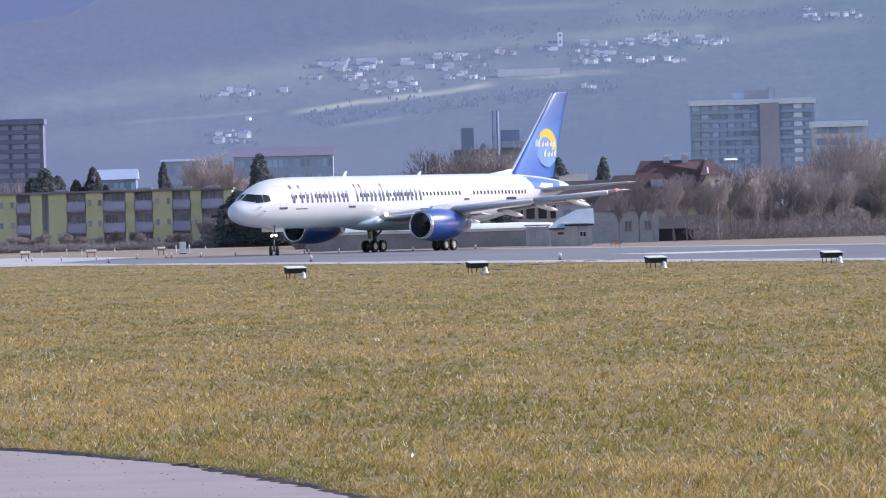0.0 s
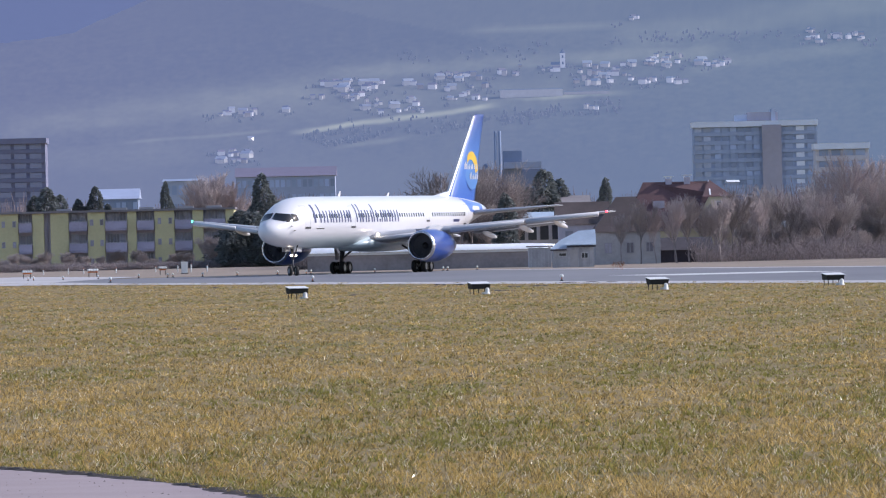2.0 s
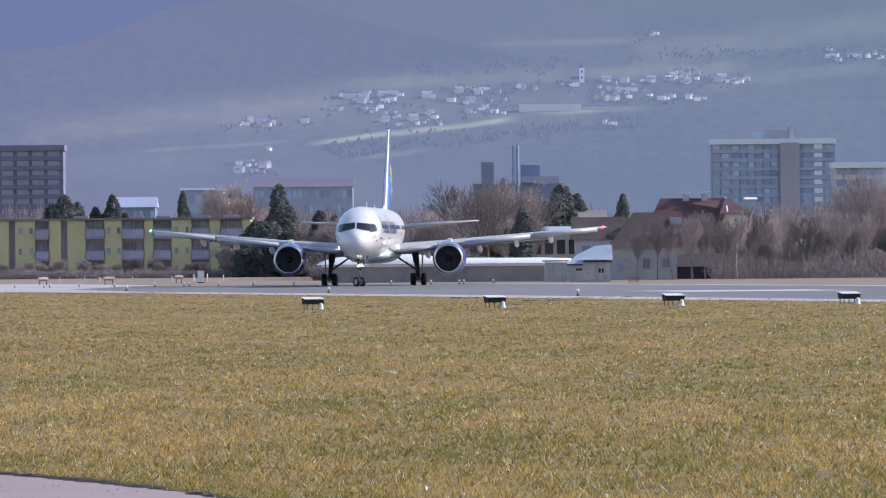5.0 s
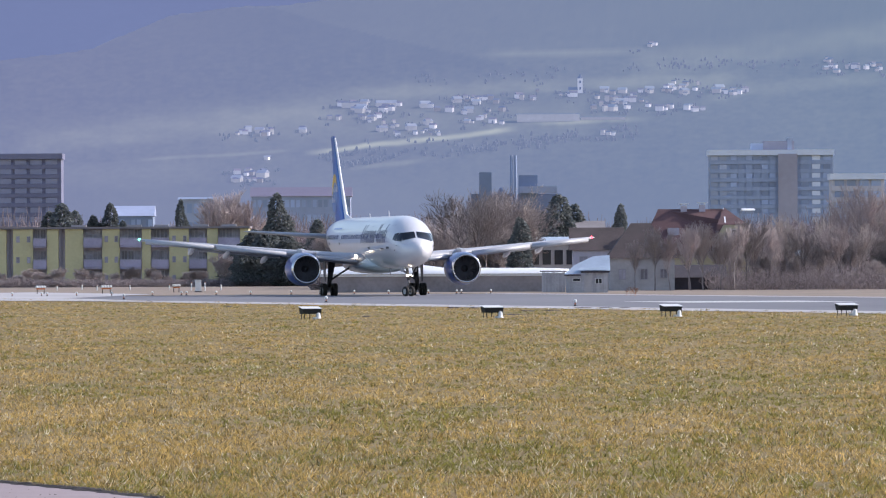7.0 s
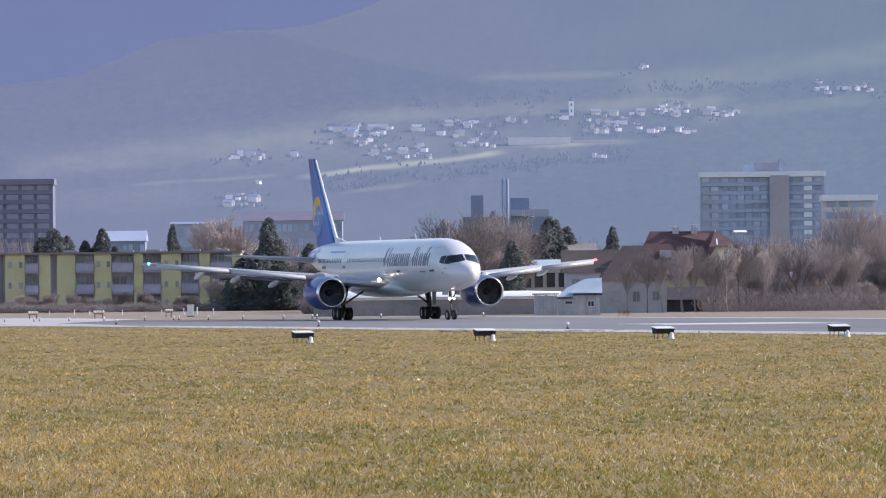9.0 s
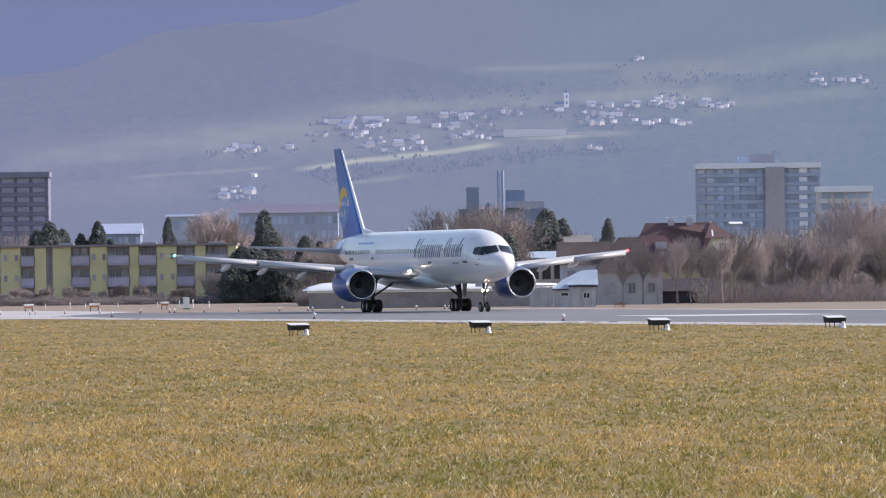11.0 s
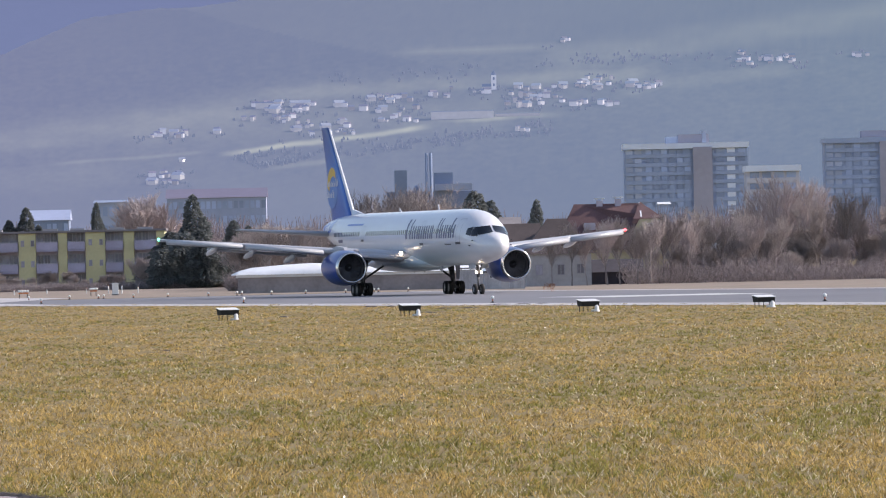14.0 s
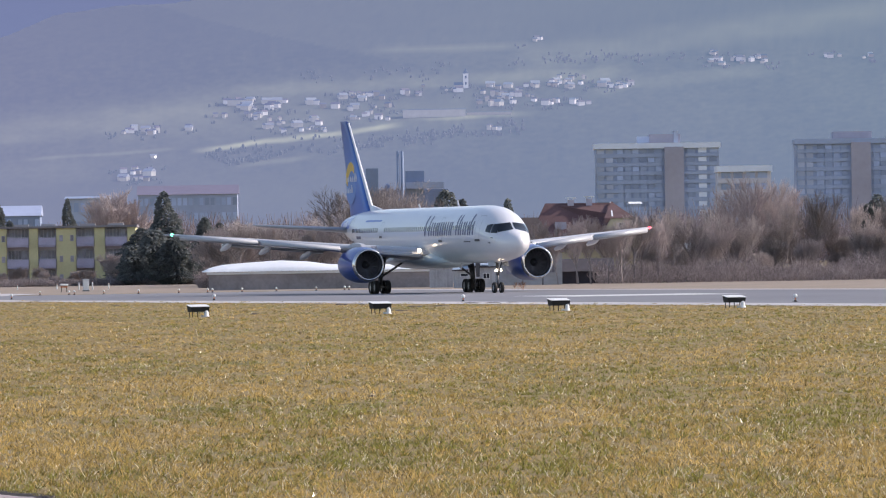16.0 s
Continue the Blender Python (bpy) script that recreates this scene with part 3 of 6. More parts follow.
    bmesh.ops.recalc_face_normals(bm, faces=bm.faces)
    part("fin", bm, M["fin"], jet, "blue fin paling towards its foot", True)
    bm = bmesh.new()
    for (x0, z0, w0), (x1, z1, w1) in (((-11.6, 6.36, 0.02), (-14.6, 6.9, 0.14)),):
        v = [bm.verts.new(p) for p in ((x0, 0, z0), (-14.6, 0.18, 6.2), (-15.1, 0.12, 6.75), (-14.6, -0.18, 6.2), (-15.1, -0.12, 6.75), (-14.75, 0, 6.7))]
        for q in ((0, 1, 2, 5), (0, 5, 4, 3)):
            bm.faces.new([v[i] for i in q])
    bmesh.ops.recalc_face_normals(bm, faces=bm.faces)
    part("fin_fillet", bm, M["white"], jet, "white fillet at the foot of the fin", True)
    bm = bmesh.new()
    rings = []
    for le, te, z, th in rows[:-1]:
        us = [0.028, 0.018, 0.01, 0.004, 0.001]
        pts = [(u, 1) for u in us] + [(0.0, 0)] + [(u, -1) for u in us[::-1]]
        ring = []
        for u, side in pts:
            prof = (1.48 * math.sqrt(u) - 0.63 * u - 1.76 * u * u + 1.42 * u ** 3 - 0.51 * u ** 4) * 1.95
            ring.append(bm.verts.new((le + (te - le) * u + 0.03, side * (prof * th + 0.02), z + 0.01)))
        rings.append(ring)
    for a, b in zip(rings, rings[1:]):
        for k in range(len(a) - 1):
            bm.faces.new((a[k], a[k + 1], b[k + 1], b[k]))
    bmesh.ops.recalc_face_normals(bm, faces=bm.faces)
    part("fin_leading_edge", bm, M["lip"], jet, "pale bare-metal fin leading edge", True)
    # sun emblem on both faces of the fin, plain shapes
    for s in (1, -1):
        def disc(name, cx, cz, rx, rz, mat, off, label, a0=0.0, a1=math.tau, inner=0.0):
            b2 = bmesh.new()
            m = 28
            out = [(cx + rx * math.cos(a0 + (a1 - a0) * k / m), cz + rz * math.sin(a0 + (a1 - a0) * k / m)) for k in range(m + (0 if a1 - a0 > 6.2 else 1))]
            if inner:
                out += [(cx + 0.3 + rx * inner * math.cos(a1 + (a0 - a1) * k / m), cz - 0.35 + rz * inner * math.sin(a1 + (a0 - a1) * k / m)) for k in range(m + 1)]
            f = b2.faces.new([b2.verts.new((x, s * (0.30 - (z - 6) * 0.022 + off), z)) for x, z in out])
            f.normal_update()
            part(name, b2, mat, jet, label)
        disc("emblem", -20.1, 8.55, 1.55, 1.68, M["blue_pale"], 0.012, "pale blue round emblem")
        disc("emblem_sun", -20.2, 8.75, 1.35, 1.4, M["yellow"], 0.022, "yellow crescent of the emblem", 0.75, 3.3, 0.75)
        rngx = [(-18.55, 0.34, 0.62), (-18.95, 0.3, 0.62), (-19.5, 0.34, 0.42), (-20.1, 0.5, 0.42), (-20.75, 0.34, 0.42), (-21.2, 0.3, 0.42)]
        for row, (items, z) in enumerate(((rngx, 8.62), ([(-19.75, 0.4, 0.62), (-20.3, 0.34, 0.42), (-20.8, 0.34, 0.42), (-21.25, 0.3, 0.62)], 7.75))):
            for x, w, hh in items:
                bb = boxes((x - w * 0.42, x - w * 0.1, 0, 0.012, z, z + hh), (x + w * 0.1, x + w * 0.42, 0, 0.012, z, z + hh * 0.75))
                ob = part("emblem_bar", bb, M["white"], jet, "white bar of the emblem")
                ob.matrix_basis = Matrix.Translation((0, s * (0.30 - (z - 6) * 0.022 + 0.03), 0))
    # aerials and lights on the hull
    for x, hgt in ((9.0, 0.45), (-1.5, 0.3)):
        part("aerial", prism(bmesh.new(), [(x + 0.2, -0.02, 6.36), (x - 0.3, -0.02, 6.36), (x - 0.45, -0.02, 6.38 + hgt), (x - 0.25, -0.02, 6.38 + hgt)], (0, 0.04, 0)), M["white"], jet, "white blade aerial")
    for x in (5.0, 2.2, 9.6):
        part("belly_aerial", prism(bmesh.new(), [(x + 0.2, -0.02, 2.22), (x - 0.3, -0.02, 2.22), (x - 0.45, -0.02, 1.72), (x - 0.25, -0.02, 1.72)], (0, 0.04, 0)), M["grey"], jet, "grey belly aerial")
    for s in (1, -1):
        part("probe", boxes((22.3, 22.6, s * 1.5 - 0.03, s * 1.5 + 0.03, 3.98, 4.04)), M["dark"], jet, "dark air-data probe")
        part("probe", boxes((21.9, 22.2, s * 1.6 - 0.03, s * 1.6 + 0.03, 3.62, 3.68)), M["dark"], jet, "dark air-data probe")
    # nose gear, which steers
    gear = part("nose_gear", tube(tube(tube(bmesh.new(), (0, 0, 0.4), (0, 0, 1.5), 0.07, 0.07, 12), (0, 0, 1.3), (-0.25, 0, 2.5), 0.11, 0.12, 12), (0, -0.36, 0.4), (0, 0.36, 0.4), 0.06, 0.06, 10), M["strut"], jet, "grey nose gear leg", True, Matrix.Translation((18.83, 0, 0)))
    part("drag_strut", tube(bmesh.new(), (0.1, 0, 1.3), (1.3, 0, 2.5), 0.05, 0.05, 8), M["strut"], gear)
    for s in (1, -1):
        part("taxi_light", lathe(bmesh.new(), [(0.06, 0), (0.05, 0.07), (0.0, 0.10), (-0.1, 0.09), (-0.1, 0)], 12, "x"), M["lamp"], gear, "bright taxi light", True, Matrix.Translation((0.2, s * 0.17, 1.66)))
        w = wheel("nose_wheel", 0.40, 0.24, gear, Matrix.Translation((0, s * 0.27, 0.40)))
        WHEELS.append((w, Vector((0, s * 0.27, 0.40)), 0.40))
        part("gear_door", boxes((-0.7, 0.9, s * 0.5 - 0.02, s * 0.5 + 0.02, 1.95, 2.4)), M["grey"], jet, "white nose gear door", False, Matrix.Translation((18.9, 0, 0)))
    WHEELS.append((gear, None, 0))
    # main gear
    for s in (1, -1):
        bm = tube(bmesh.new(), (0, s * 3.66, 0.55), (0, s * 3.5, 2.0), 0.16, 0.22, 14)
        tube(bm, (0, s * 3.5, 1.9), (-0.1, s * 3.35, 3.0), 0.25, 0.3, 14)
        mg = part("main_gear", bm, M["strut"], jet, "grey main gear leg", True)
        part("side_strut", tube(bmesh.new(), (0, s * 3.55, 1.25), (0.4, s * 2.0, 2.3), 0.08, 0.08, 10), M["strut"], mg, "", True)
        part("bogie_beam", boxes((-0.75, 0.75, s * 3.66 - 0.12, s * 3.66 + 0.12, 0.42, 0.68), bevel=0.04), M["strut"], mg)
        door = prism(bmesh.new(), [(-0.3, s * 4.0 - 0.03, 1.15), (0.3, s * 4.0 - 0.03, 1.15), (0.75, s * 4.0 - 0.03, 2.95), (-0.75, s * 4.0 - 0.03, 2.95)], (0, 0.06, 0))
        bmesh.ops.recalc_face_normals(door, faces=door.faces)
        part("gear_door", door, M["strut"], mg, "dark tapered main gear door")
        for ax in (0.57, -0.57):
            part("axle", tube(bmesh.new(), (ax, s * 3.66 - 0.5, 0.51), (ax, s * 3.66 + 0.5, 0.51), 0.07, 0.07, 10), M["strut"], mg)
            for dy in (0.43, -0.43):
                place = Vector((ax, s * 3.66 + dy, 0.51))
                w = wheel("main_wheel", 0.51, 0.37, jet, Matrix.Translation(place))
                WHEELS.append((w, place, 0.51))
    return jet


def fin_material():
    m = material("fin_blue_paint", (0.03, 0.10, 0.44), 0.42, vary=0.06, scale=0.4, fine=5, coat=0.1)
    t = m.node_tree
    b = t.nodes["Principled BSDF"]
    tex = t.nodes.new("ShaderNodeTexCoord")
    sep = t.nodes.new("ShaderNodeSeparateXYZ")
    t.links.new(tex.outputs["Object"], sep.inputs[0])
    rmp = t.nodes.new("ShaderNodeValToRGB")
    rr = t.nodes.new("ShaderNodeMapRange")
    rr.inputs["From Min"].default_value, rr.inputs["From Max"].default_value = 5.8, 13.4
    t.links.new(sep.outputs["Z"], rr.inputs[0])
    t.links.new(rr.outputs[0], rmp.inputs[0])
    rmp.color_ramp.elements[0].color = (0.028, 0.10, 0.40, 1)
    rmp.color_ramp.elements[1].color = (0.014, 0.042, 0.20, 1)
    e = rmp.color_ramp.elements.new(0.45)
    e.color = (0.06, 0.19, 0.53, 1)
    t.links.new(rmp.outputs[0], b.inputs["Base Color"])
    return m


def hull_material():
    """White gloss that shades off into pale turquoise low on the body."""
    m = material("white_hull_paint", (0.68, 0.68, 0.71), 0.28, vary=0.03, scale=0.6, fine=6, coat=0.4)
    t = m.node_tree
    b = t.nodes["Principled BSDF"]
    white = b.inputs["Base Color"].links[0].from_socket
    tex = t.nodes.new("ShaderNodeTexCoord")
    sep = t.nodes.new("ShaderNodeSeparateXYZ")
    t.links.new(tex.outputs["Object"], sep.inputs[0])
    rr = t.nodes.new("ShaderNodeMapRange")
    rr.interpolation_type = "SMOOTHSTEP"
    for name, v in (("From Min", 2.5), ("From Max", 3.45), ("To Min", 1.0), ("To Max", 0.0)):
        rr.inputs[name].default_value = v
    t.links.new(sep.outputs["Z"], rr.inputs[0])
    fore = t.nodes.new("ShaderNodeMapRange")
    fore.interpolation_type = "SMOOTHSTEP"
    for name, v in (("From Min", 18.0), ("From Max", 22.0), ("To Min", 1.0), ("To Max", 0.0)):
        fore.inputs[name].default_value = v
    t.links.new(sep.outputs["X"], fore.inputs[0])
    mul = t.nodes.new("ShaderNodeMath")
    mul.operation = "MULTIPLY"
    t.links.new(rr.outputs[0], mul.inputs[0])
    t.links.new(fore.outputs[0], mul.inputs[1])
    mx = t.nodes.new("ShaderNodeMix")
    mx.data_type = "RGBA"
    mx.inputs[7].default_value = (0.46, 0.56, 0.60, 1)
    t.links.new(mul.outputs[0], mx.inputs[0])
    t.links.new(white, mx.inputs[6])
    t.links.new(mx.outputs[2], b.inputs["Base Color"])
    return m


M["fin"] = fin_material()
M["hull"] = hull_material()
M["lip"] = material("pale_leading_edge", (0.74, 0.74, 0.76), 0.3, 0.3, vary=0.08, scale=1, fine=9)
JET = airliner()


# ---------------------------------------------------------------- airfield furniture
def approach_unit():
    """A low landing-angle light box on thin legs, with a white lamp housing under its end."""
    u = thing("approach_light_unit", "low dark light box with white slanted lid in the turf", "airfield light", group="row of approach light units")
    bm = prism(bmesh.new(), [(-0.42, -0.40, 0.26), (0.42, -0.40, 0.26), (0.46, -0.40, 0.49), (-0.46, -0.40, 0.49)], (0, 0.8, 0))
    for v in bm.verts:
        if v.co.y > 0 and v.co.z > 0.4:
            v.co.z += 0.08
    bmesh.ops.recalc_face_normals(bm, faces=bm.faces)
    part("housing", bm, M["unit_dark"], u, "dark enamel housing")
    bm = prism(bmesh.new(), [(-0.48, -0.44, 0.495), (0.48, -0.44, 0.495), (0.48, 0.42, 0.59), (-0.48, 0.42, 0.59)], (0, 0, 0.02))
    bmesh.ops.recalc_face_normals(bm, faces=bm.faces)
    part("lid", bm, M["unit_white"], u, "white slanted lid")
    bm = lathe(bmesh.new(), [(0.0, 0.14), (0.05, 0.14), (0.06, 0.105), (0.22, 0.10), (0.30, 0.07), (0.33, 0.0)], 16, "z")
    part("lamp_tube", bm, M["unit_white"], u, "white lamp tube", True, Matrix.Translation((0.28, -0.5, 0.0)))
    part("foot", boxes((0.12, 0.40, -0.55, 0.0, 0.0, 0.10), bevel=0.02), M["unit_white"], u, "pale foot")
    for x, y in ((-0.36, -0.36), (-0.12, -0.36), (0.42, -0.36), (-0.36, 0.3), (0.36, 0.3)):
        part("leg", tube(bmesh.new(), (x, y, 0), (x, y, 0.32), 0.018, 0.018, 6), M["unit_dark"], u)
    return u


unit = approach_unit()
unit.matrix_basis = pose(-6.29, 350.42, 0, 0, 0, 14)
for x, y in ((2.30, 352.80), (10.85, 355.22), (19.38, 357.67)):
    copy_thing(unit, pose(x, y, 0, 0, 0, 14))


def edge_light(label, dome, group, scale=1.0):
    u = thing("runway_light", label, "airfield light", group=group)
    part("base_plate", lathe(bmesh.new(), [(0, 0), (0, 0.16), (0.03, 0.16), (0.04, 0.08), (0.12, 0.05)], 14, "z"), M["unit_dark"], u, "dark base", True)
    part("stem", tube(bmesh.new(), (0, 0, 0.1), (0, 0, 0.24), 0.035, 0.035, 8), M["orange"], u, "orange stem")
    part("dome", lathe(bmesh.new(), [(0.24, 0.0), (0.24, 0.10), (0.32, 0.115), (0.40, 0.09), (0.45, 0.0)], 14, "z"), dome, u, "white glass dome", True)
    u.scale = (scale,) * 3
    return u


# along the near edge, sixty metres apart
near = edge_light("white-domed runway edge light on a short stem", M["unit_white"], "runway edge lights")
near.matrix_basis = pose(7.8, 441.0, 0)
for x, y in ((-7.9, 500.0), (24.4, 391.0), (-24.0, 558.0)):
    copy_thing(near, pose(x, y, 0))
# a close row across the runway end
far = edge_light("small orange and white runway end light", M["unit_white"], "runway end lights", 0.85)
far.matrix_basis = pose(*rw(-192, -30), 0) @ Matrix.Diagonal((0.85, 0.85, 0.85, 1))
for k in range(1, 27):
    a = -30 + k * 3.0 + (0.5 if k % 4 == 0 else 0)
    copy_thing(far, pose(*rw(-192, a), 0))
    if k % 4 == 1:
        copy_thing(far, pose(*rw(-193.5, a + 0.8), 0))


def thresh_bar(x, y, s):
    u = thing("approach_light_bar", "low orange approach light bar in dry grass", "airfield light", pose(x, y, 0, 0, 0, 12), "approach light bars")
    part("rail", boxes((-0.9 * s, 0.9 * s, -0.06, 0.06, 0.42, 0.56), bevel=0.02), M["orange"], u, "orange rail")
    for dx in (-0.75, -0.25, 0.25, 0.75):
        part("lamp", lathe(bmesh.new(), [(-0.14, 0), (-0.14, 0.12), (0.1, 0.12), (0.12, 0)], 10, "y"), M["unit_white"], u, "", True, Matrix.Translation((dx * s, 0, 0.66)))
    for dx in (-0.7, 0.7):
        part("post", tube(bmesh.new(), (dx * s, 0, 0), (dx * s, 0, 0.45), 0.03, 0.03, 6), M["unit_dark"], u)


for x, y, s in ((-36.2, 668, 0.45), (-30.3, 668, 0.5), (-24.8, 690, 0.35)):
    thresh_bar(x, y, s)


def stake(x, y, hgt, mat, label):
    u = thing("marker_post", label, "marker post", pose(x, y, 0), "marker posts")
    part("post", lathe(bmesh.new(), [(0, 0.06), (hgt * 0.8, 0.06), (hgt, 0.045), (hgt, 0)], 8, "z"), mat, u, "", True)
    part("cap", lathe(bmesh.new(), [(hgt, 0.05), (hgt + 0.05, 0.05), (hgt + 0.06, 0)], 8, "z"), M["orange"], u, "orange cap", True)


for x, y, hgt in ((-39.5, 760, 0.5), (-37.2, 765, 0.6), (-35.4, 760, 0.5), (-28.4, 770, 0.5), (-25.1, 740, 0.75), (-23.6, 735, 0.8), (-32.4, 768, 0.5), (-22.1, 738, 0.6)):
    stake(x, y, hgt, M["unit_white"], "short white and orange marker post in dry grass")
box_cab = thing("equipment_cabinet", "tall pale equipment cabinet in dry grass", "cabinet", pose(-23.1, 700, 0, 0, 0, 8))
part("body", boxes((-0.28, 0.28, -0.2, 0.2, 0.08, 1.1), bevel=0.02), M["unit_white"], box_cab)
part("plinth", boxes((-0.32, 0.32, -0.24, 0.24, 0, 0.09)), M["unit_dark"], box_cab)
part("roof", boxes((-0.33, 0.33, -0.25, 0.25, 1.1, 1.15)), M["unit_white"], box_cab)


# ---------------------------------------------------------------- buildings
B = dict(
    curtained=material("curtained_window_glass", (0.38, 0.36, 0.43), 0.2, vary=0.3, scale=0.6, fine=4, piece=0.45),
    dullframe=material("grey_window_frame", (0.36, 0.35, 0.38), 0.6, vary=0.1, scale=1, fine=6),
    ochre=material("olive_yellow_render", (0.62, 0.57, 0.325), 0.85, vary=0.12, scale=0.25, fine=3),
    recess=material("shaded_grey_render", (0.56, 0.52, 0.60), 0.85, vary=0.15, scale=0.4, fine=3),
    balcony=material("grey_balcony_panel", (0.43, 0.40, 0.52), 0.75, vary=0.15, scale=0.5, fine=4, piece=0.1),
    pane=material("window_glass", (0.04, 0.045, 0.06), 0.12, vary=0.2, scale=0.6, fine=4, piece=0.3),
    frame=material("white_window_frame", (0.62, 0.62, 0.64), 0.5, vary=0.08, scale=1, fine=6),
    flatroof=material("grey_flat_roof", (0.25, 0.23, 0.24), 0.9, vary=0.2, scale=0.3, fine=3),
    redroof=material("red_clay_tiles", (0.145, 0.08, 0.084), 0.85, vary=0.25, scale=0.5, fine=6, piece=0.2),
    brownroof=material("dark_brown_tiles", (0.10, 0.078, 0.078), 0.9, vary=0.25, scale=0.5, fine=6),
    cream=material("cream_render", (0.60, 0.53, 0.36), 0.85, vary=0.15, scale=0.4, fine=3),
    offwhite=material("off_white_render", (0.52, 0.50, 0.51), 0.85, vary=0.2, scale=0.3, fine=3),
    greywood=material("weathered_boards", (0.46, 0.46, 0.49), 0.85, vary=0.2, scale=1, fine=8, piece=0.15),
    darkwood=material("dark_timber", (0.07, 0.062, 0.075), 0.9, vary=0.25, scale=1, fine=8),
    tin=material("pale_sheet_roof", (0.47, 0.56, 0.66), 0.45, 0.2, vary=0.12, scale=0.6, fine=5),
    membrane=material("white_roof_membrane", (0.80, 0.82, 0.85), 0.5, vary=0.08, scale=0.3, fine=3),
    # materials named hazy have blue haze mixed into their base colour
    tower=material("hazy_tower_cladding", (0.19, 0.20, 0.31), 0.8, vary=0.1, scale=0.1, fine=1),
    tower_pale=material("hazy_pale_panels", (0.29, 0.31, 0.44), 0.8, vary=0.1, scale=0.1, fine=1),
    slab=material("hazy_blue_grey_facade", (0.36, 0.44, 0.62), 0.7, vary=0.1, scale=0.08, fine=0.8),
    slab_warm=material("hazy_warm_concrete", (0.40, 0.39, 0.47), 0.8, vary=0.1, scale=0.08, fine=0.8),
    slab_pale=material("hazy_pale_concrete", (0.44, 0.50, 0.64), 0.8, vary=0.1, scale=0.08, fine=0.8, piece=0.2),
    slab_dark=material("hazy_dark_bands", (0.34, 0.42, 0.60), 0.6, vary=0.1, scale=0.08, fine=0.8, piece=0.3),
    # white for roof edges, and for sun glints painted on one window column
    slab_glint=material("hazy_white_edge_and_glint", (0.72, 0.79, 0.93), 0.5, vary=0.06, scale=0.08, fine=0.8),
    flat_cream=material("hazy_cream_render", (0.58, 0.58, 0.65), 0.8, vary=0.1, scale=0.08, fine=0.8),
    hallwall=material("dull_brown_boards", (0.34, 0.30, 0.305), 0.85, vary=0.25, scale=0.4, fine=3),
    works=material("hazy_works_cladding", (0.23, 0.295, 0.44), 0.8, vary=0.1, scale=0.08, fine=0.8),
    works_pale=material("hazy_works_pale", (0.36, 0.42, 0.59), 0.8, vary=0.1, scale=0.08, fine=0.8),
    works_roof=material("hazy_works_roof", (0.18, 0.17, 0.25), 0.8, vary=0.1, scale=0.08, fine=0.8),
)


def window(parent, x, y, z, w, hgt, fr=0.08, depth=0.12, bar=True, frame_mat="frame", pane_mat="pane"):
    """A framed pane in a wall that faces the runway; the glass sits back behind its frame."""
    win = part("window", boxes((x - w / 2, x - w / 2 + fr, y - depth, y, z, z + hgt), (x + w / 2 - fr, x + w / 2, y - depth, y, z, z + hgt), (x - w / 2 + fr, x + w / 2 - fr, y - depth, y, z + hgt - fr, z + hgt), (x - w / 2 + fr, x + w / 2 - fr, y - depth, y, z, z + fr),
                               *([(x - fr / 2, x + fr / 2, y - depth * 0.8, y, z + fr, z + hgt - fr)] if bar else [])), B[frame_mat], parent)
    part("pane", boxes((x - w / 2 + fr, x + w / 2 - fr, y - depth * 0.5, y - depth * 0.3, z + fr, z + hgt - fr)), B[pane_mat], win)
    return win


